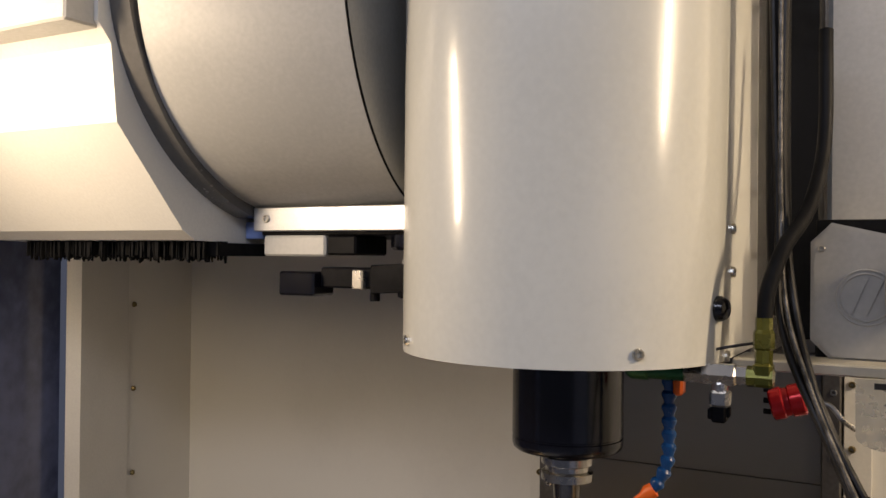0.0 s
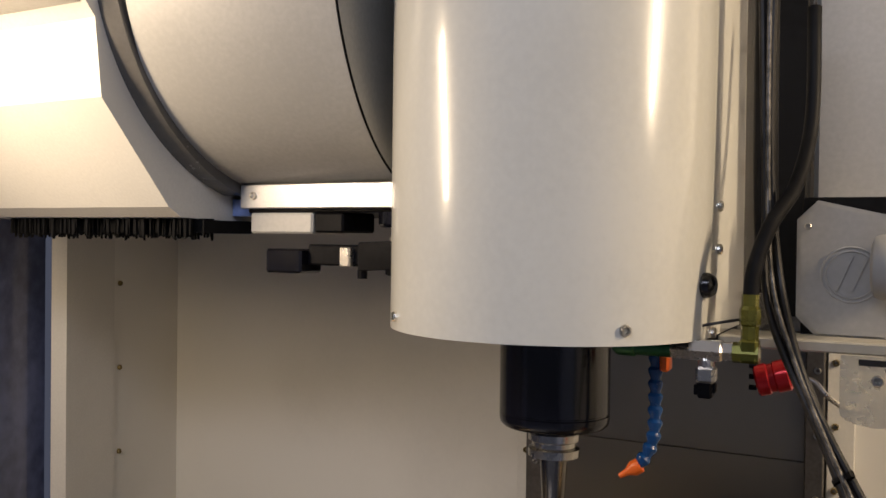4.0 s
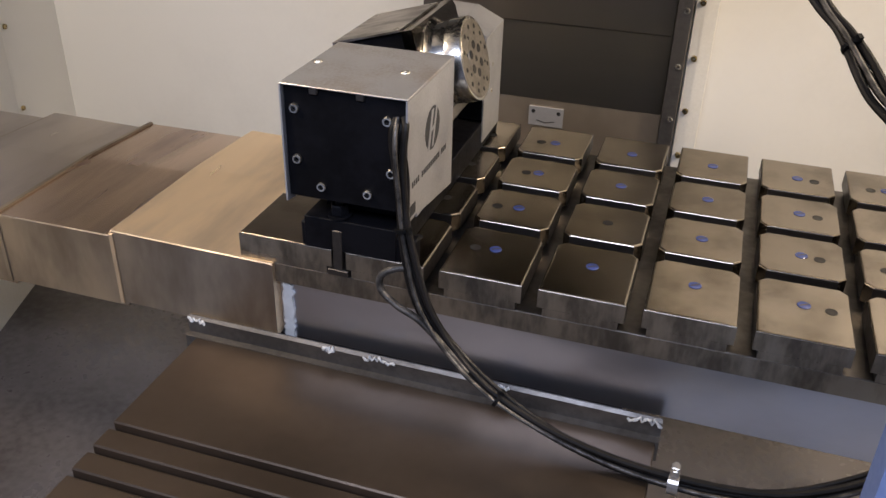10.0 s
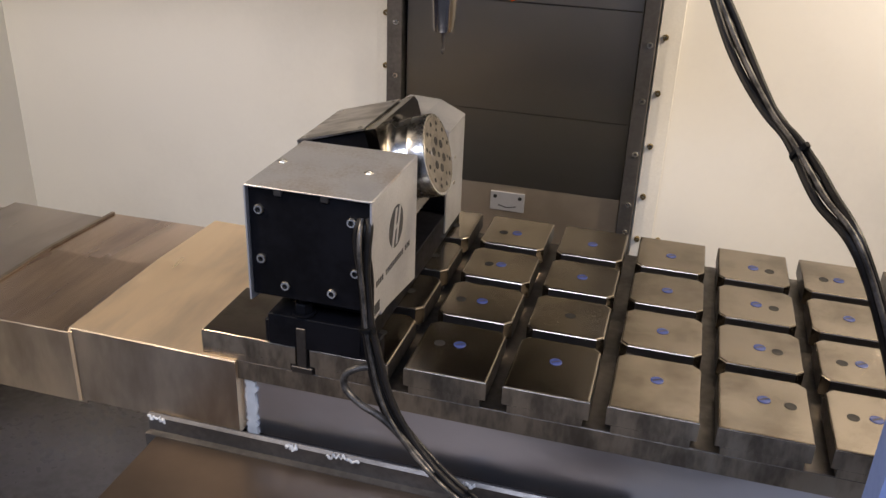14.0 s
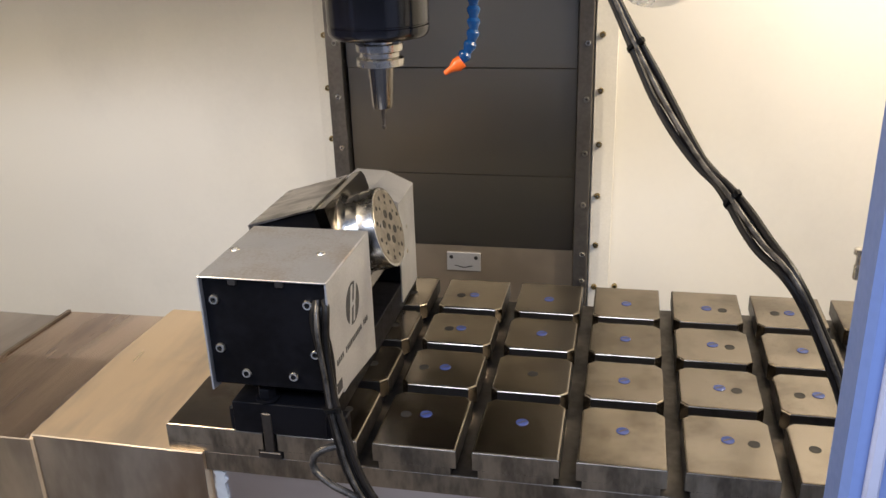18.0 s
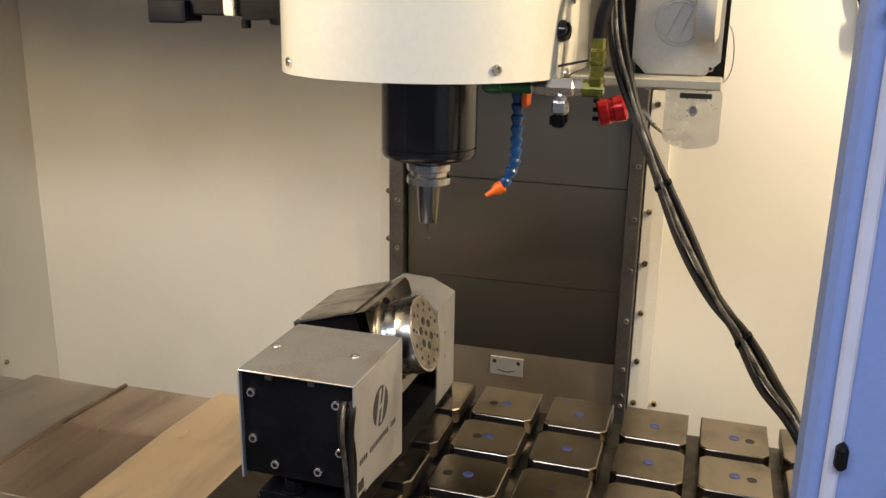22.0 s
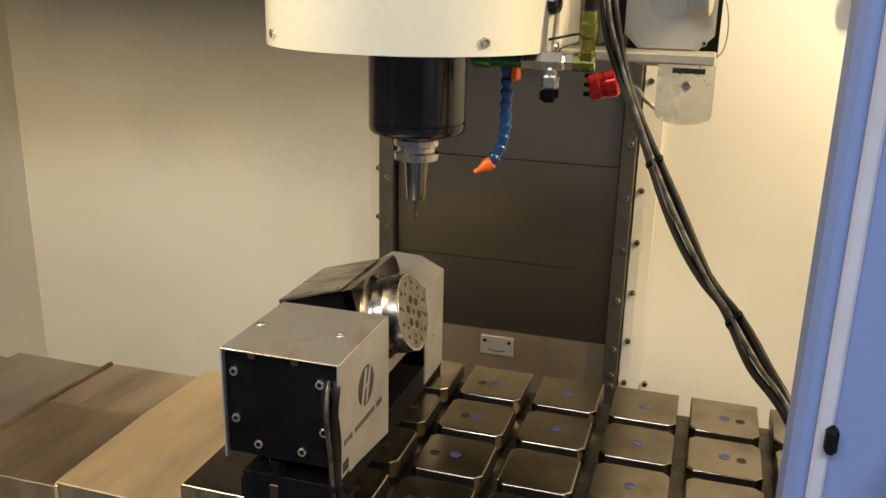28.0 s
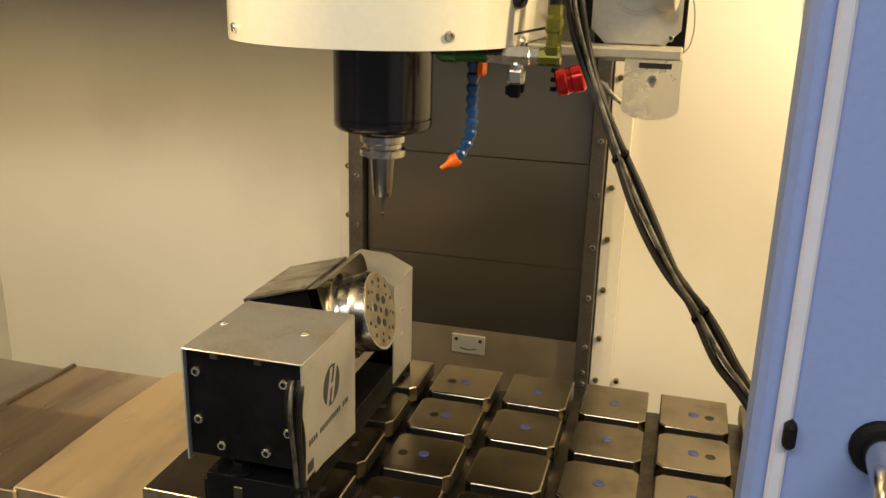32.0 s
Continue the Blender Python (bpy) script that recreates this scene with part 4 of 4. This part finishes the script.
for i in range(420):
    x, y = -1.30 + 0.43 * i / 420 + random.uniform(-0.003, 0.003), 0.13 + random.uniform(0, 0.06)
    w, tip = random.uniform(0.0010, 0.0030), 0.454 - random.uniform(0, 0.010) * random.random()
    prism(bm, [(x - w, 0.479), (x + w, 0.479), (x + w * 0.6, tip + 0.002), (x + random.uniform(-0.003, 0.003), tip)], "y", y, y + 0.004)
box(bm, -1.30, -0.862, 0.15, 0.26, 0.457, 0.4765)
part("brush_fringe", bm, MATTB, guard, "ragged black brush fringe under the guard")

HEAD_AT = Matrix.Translation((-0.3475, 0.220, 0.352)) @ Matrix.Scale(1.035, 4) @ Matrix.Translation((0.330, -0.170, -0.366))
for thing, dx, dy, dz in ((head, 0, 0, 0), (holder, 0, 0, 0), (bracket, 0.008, -0.07, 0.006), (mbox, 0, 0, -0.010), (manifold, -0.001, -0.055, 0.004), (coolant, -0.001, -0.055, 0.004), (valve, -0.001, -0.055, 0.015), (noz, -0.002, -0.03, 0.012), (redb, -0.007, -0.015, 0.010)):
    thing.matrix_world = Matrix.Translation((dx, dy, dz)) @ HEAD_AT
CHANGER_AT = Matrix.Translation((-0.697, 0.2025, 0.7425)) @ Matrix.Translation((0.687, -0.202, -0.5137))
for thing in (changer, arm, guard):
    thing.matrix_world = CHANGER_AT

# ---- cables ----
SPINE = smooth_path([(-0.100, 0.235, 1.30), (-0.099, 0.228, 1.00), (-0.096, 0.215, 0.76), (-0.088, 0.20, 0.642), (-0.062, 0.16, 0.567), (-0.023, 0.12, 0.484), (0.021, 0.07, 0.409), (0.066, 0.01, 0.349), (0.093, -0.02, 0.323), (0.125, -0.07, 0.289), (0.162, -0.12, 0.253), (0.222, -0.135, 0.12), (0.258, -0.15, 0.0), (0.240, -0.16, -0.075), (0.12, -0.17, -0.150), (-0.05, -0.165, -0.160), (-0.20, -0.15, -0.115), (-0.295, -0.13, -0.035), (-0.330, -0.116, 0.05), (-0.3405, -0.106, 0.13), (-0.3465, -0.098, 0.180), (-0.349, -0.088, 0.198)], 8)
bundle = empty("cable_bundle", "bundle of grey cables and braided hoses with cable ties", "cable")
for k, (r, mat, du, dv) in enumerate(((0.0044, CABLE, 0.0076, 0.0), (0.0043, CABLE, -0.0070, 0.002), (0.0028, BRAID, -0.001, -0.0070), (0.0028, CABLE, 0.004, 0.0075), (0.0024, CABLE, -0.004, 0.0065))):
    path = []
    for i, p in enumerate(SPINE):
        d = (SPINE[min(i + 1, len(SPINE) - 1)] - SPINE[max(0, i - 1)]).normalized()
        u = Vector((0, 1, 0)).cross(d).normalized()
        w = d.cross(u)
        s = 0.8 + 0.4 * math.sin(i * 0.28 + k)
        path.append(p + u * du * s + w * dv * s)
    part("cable" if mat is CABLE else "braided_hose", tube(nb(), path, r, 10), mat, bundle, smooth=True)
for i in (43, 66, 92, 104, 128, 146):
    p = SPINE[i]
    d = (SPINE[i + 1] - SPINE[i - 1]).normalized()
    bm = turn(nb(), [(0.0092, -0.0022), (0.0107, -0.0022), (0.0107, 0.0022), (0.0092, 0.0022)], 14, m=aim(p, d))
    box(bm, -0.0025, 0.0025, 0.0098, 0.0155, -0.003, 0.003, m=aim(p, d))
    part("cable_tie", bm, MATTB, bundle)
part("cable_sleeve", tube(nb(), [p + Vector((-0.004, 0.012, 0.0)) for p in SPINE[4:26]], 0.0135, 12), MATTB, bundle, "black rubber sleeve over the cables", True)
low = min(range(len(SPINE)), key=lambda i: SPINE[i].z)
hm = aim(SPINE[low], SPINE[low + 1] - SPINE[low - 1])
bm = turn(nb(), [(0.0118, -0.006), (0.0132, -0.006), (0.0132, 0.006), (0.0118, 0.006)], 20, m=hm)
box(bm, -0.005, 0.005, 0.012, 0.026, -0.005, 0.005, 0.001, m=hm)
box(bm, -0.009, 0.009, 0.018, 0.025, -0.003, 0.003, 0.001, m=hm)
part("hose_clamp", bm, SILVER, bundle, "bright metal hose clamp with a screw")
loop = smooth_path([(-0.322, -0.112, 0.020), (-0.340, -0.122, 0.022), (-0.357, -0.128, 0.012), (-0.356, -0.131, -0.006), (-0.335, -0.134, -0.022), (-0.300, -0.136, -0.040), (-0.24, -0.146, -0.090)], 6)
part("braided_hose", tube(nb(), loop, 0.0045, 10), BRAID, bundle, smooth=True)

# ---- tool setter on the table ----
probe = empty("tool_setter", "black tool setting probe with a silver cap on the table", "tool setter")
PM = Matrix.Translation((0.392, 0.350, 0))
part("probe_base", turn(nb(), [(0.027, 0.0), (0.027, 0.008), (0.0245, 0.0095), (0.0245, 0.013), (0.026, 0.0135), (0.026, 0.022), (0.021, 0.024), (0.021, 0.034), (0.018, 0.035)], 32, m=PM), CHROME, probe, smooth=True)
bm = nb()
box(bm, 0.364, 0.420, 0.326, 0.374, 0.034, 0.100, 0.007, seg=2)
box(bm, 0.372, 0.412, 0.319, 0.328, 0.044, 0.086, 0.003)
part("probe_body", bm, BLACK, probe)
part("probe_label", turn(nb(), [(0.0085, -0.001), (0.0085, 0.0005), (0.0075, 0.0007)], 20, m=aim((0.386, 0.319, 0.070), (0, -1, 0))), SILVER, probe, "round pale emblem")
part("probe_neck", lathe_x([(0.017, 0.0), (0.017, 0.012), (0.0195, 0.013), (0.0195, 0.018)], (0.420, 0.350, 0.078)), BLACK, probe)
part("probe_cap", lathe_x([(0.0205, 0.0), (0.0215, 0.001), (0.0215, 0.004), (0.0205, 0.005), (0.0215, 0.006), (0.0215, 0.018), (0.018, 0.021)], (0.438, 0.350, 0.078), seg=28), SILVER, probe, "silver knurled cap", True)
part("stylus_holder", lathe_x([(0.010, 0.0), (0.012, 0.002), (0.012, 0.012), (0.006, 0.015), (0.006, 0.026)], (0.364, 0.350, 0.084), (-1, 0, 0)), CHROME, probe)
part("stylus", turn(nb(), [(0.004, 0.072), (0.0055, 0.074), (0.0055, 0.094), (0.004, 0.096), (0.004, 0.112), (0.0085, 0.113), (0.0085, 0.121), (0.007, 0.122)], 18, m=Matrix.Translation((0.333, 0.350, 0))), CHROME, probe)

# ---- air hose hanging at the back wall ----
air = empty("air_hose", "black air hose with a blow gun hanging at the back wall", "air hose")
part("hose", tube(nb(), smooth_path([(0.235, 0.872, 1.625), (0.240, 0.873, 1.10), (0.252, 0.874, 0.90), (0.266, 0.875, 0.80), (0.282, 0.875, 0.70), (0.300, 0.875, 0.655)], 6), 0.0085, 14), MATTB, air, smooth=True)
bm = turn(nb(), [(0.010, 0.0), (0.022, 0.008), (0.026, 0.03), (0.024, 0.055), (0.012, 0.066)], 20, m=aim((0.302, 0.875, 0.665), (0.25, 0, -1)))
part("blow_gun", bm, BLACK, air, smooth=True)
part("trigger", box(nb(), 0.322, 0.334, 0.867, 0.883, 0.610, 0.655, 0.002), MATTB, air)

# ---- sliding door ----
door = empty("sliding_door", "blue painted sliding cabin door with a chrome handle, pushed open", "door", kind="")
bm = nb()
box(bm, 0.1085, 0.86, -0.530, -0.495, -0.36, 1.28, 0.004)
part("door_leaf", bm, DOORB, door)
bm = nb()
box(bm, 0.1185, 0.1262, -0.5345, -0.5295, -0.36, 1.28, 0.0015)
part("door_seal", bm, SEAL, door, "pale bright edge strip")
part("door_bumper", turn(nb(), [(0.0042, 0.0), (0.0042, 0.005), (0.0034, 0.0065), (0.0015, 0.007)], 20, m=aim((0.1205, -0.531, 0.672), (-0.2, -1, 0))), MATTB, door, "round black rubber bumper", True)
bm = box(nb(), 0.1225, 0.1285, -0.541, -0.531, 0.441, 0.455, 0.002)
part("stop_button", bm, MATTB, door)
hp = smooth_path([(0.168, -0.53, 0.445), (0.168, -0.556, 0.445), (0.168, -0.575, 0.433), (0.168, -0.582, 0.405), (0.168, -0.582, 0.295), (0.168, -0.582, 0.195), (0.168, -0.575, 0.165), (0.168, -0.556, 0.153), (0.168, -0.53, 0.153)], 6)
hd = part("door_handle", tube(nb(), hp, 0.0095, 20), CHROME, door, "chromed tube handle", True)
for z in (0.445, 0.153):
    part("handle_collar", turn(nb(), [(0.0145, 0.0), (0.0145, 0.003), (0.0115, 0.005)], 20, m=aim((0.168, -0.530, z), (0, -1, 0))), MATTB, hd)
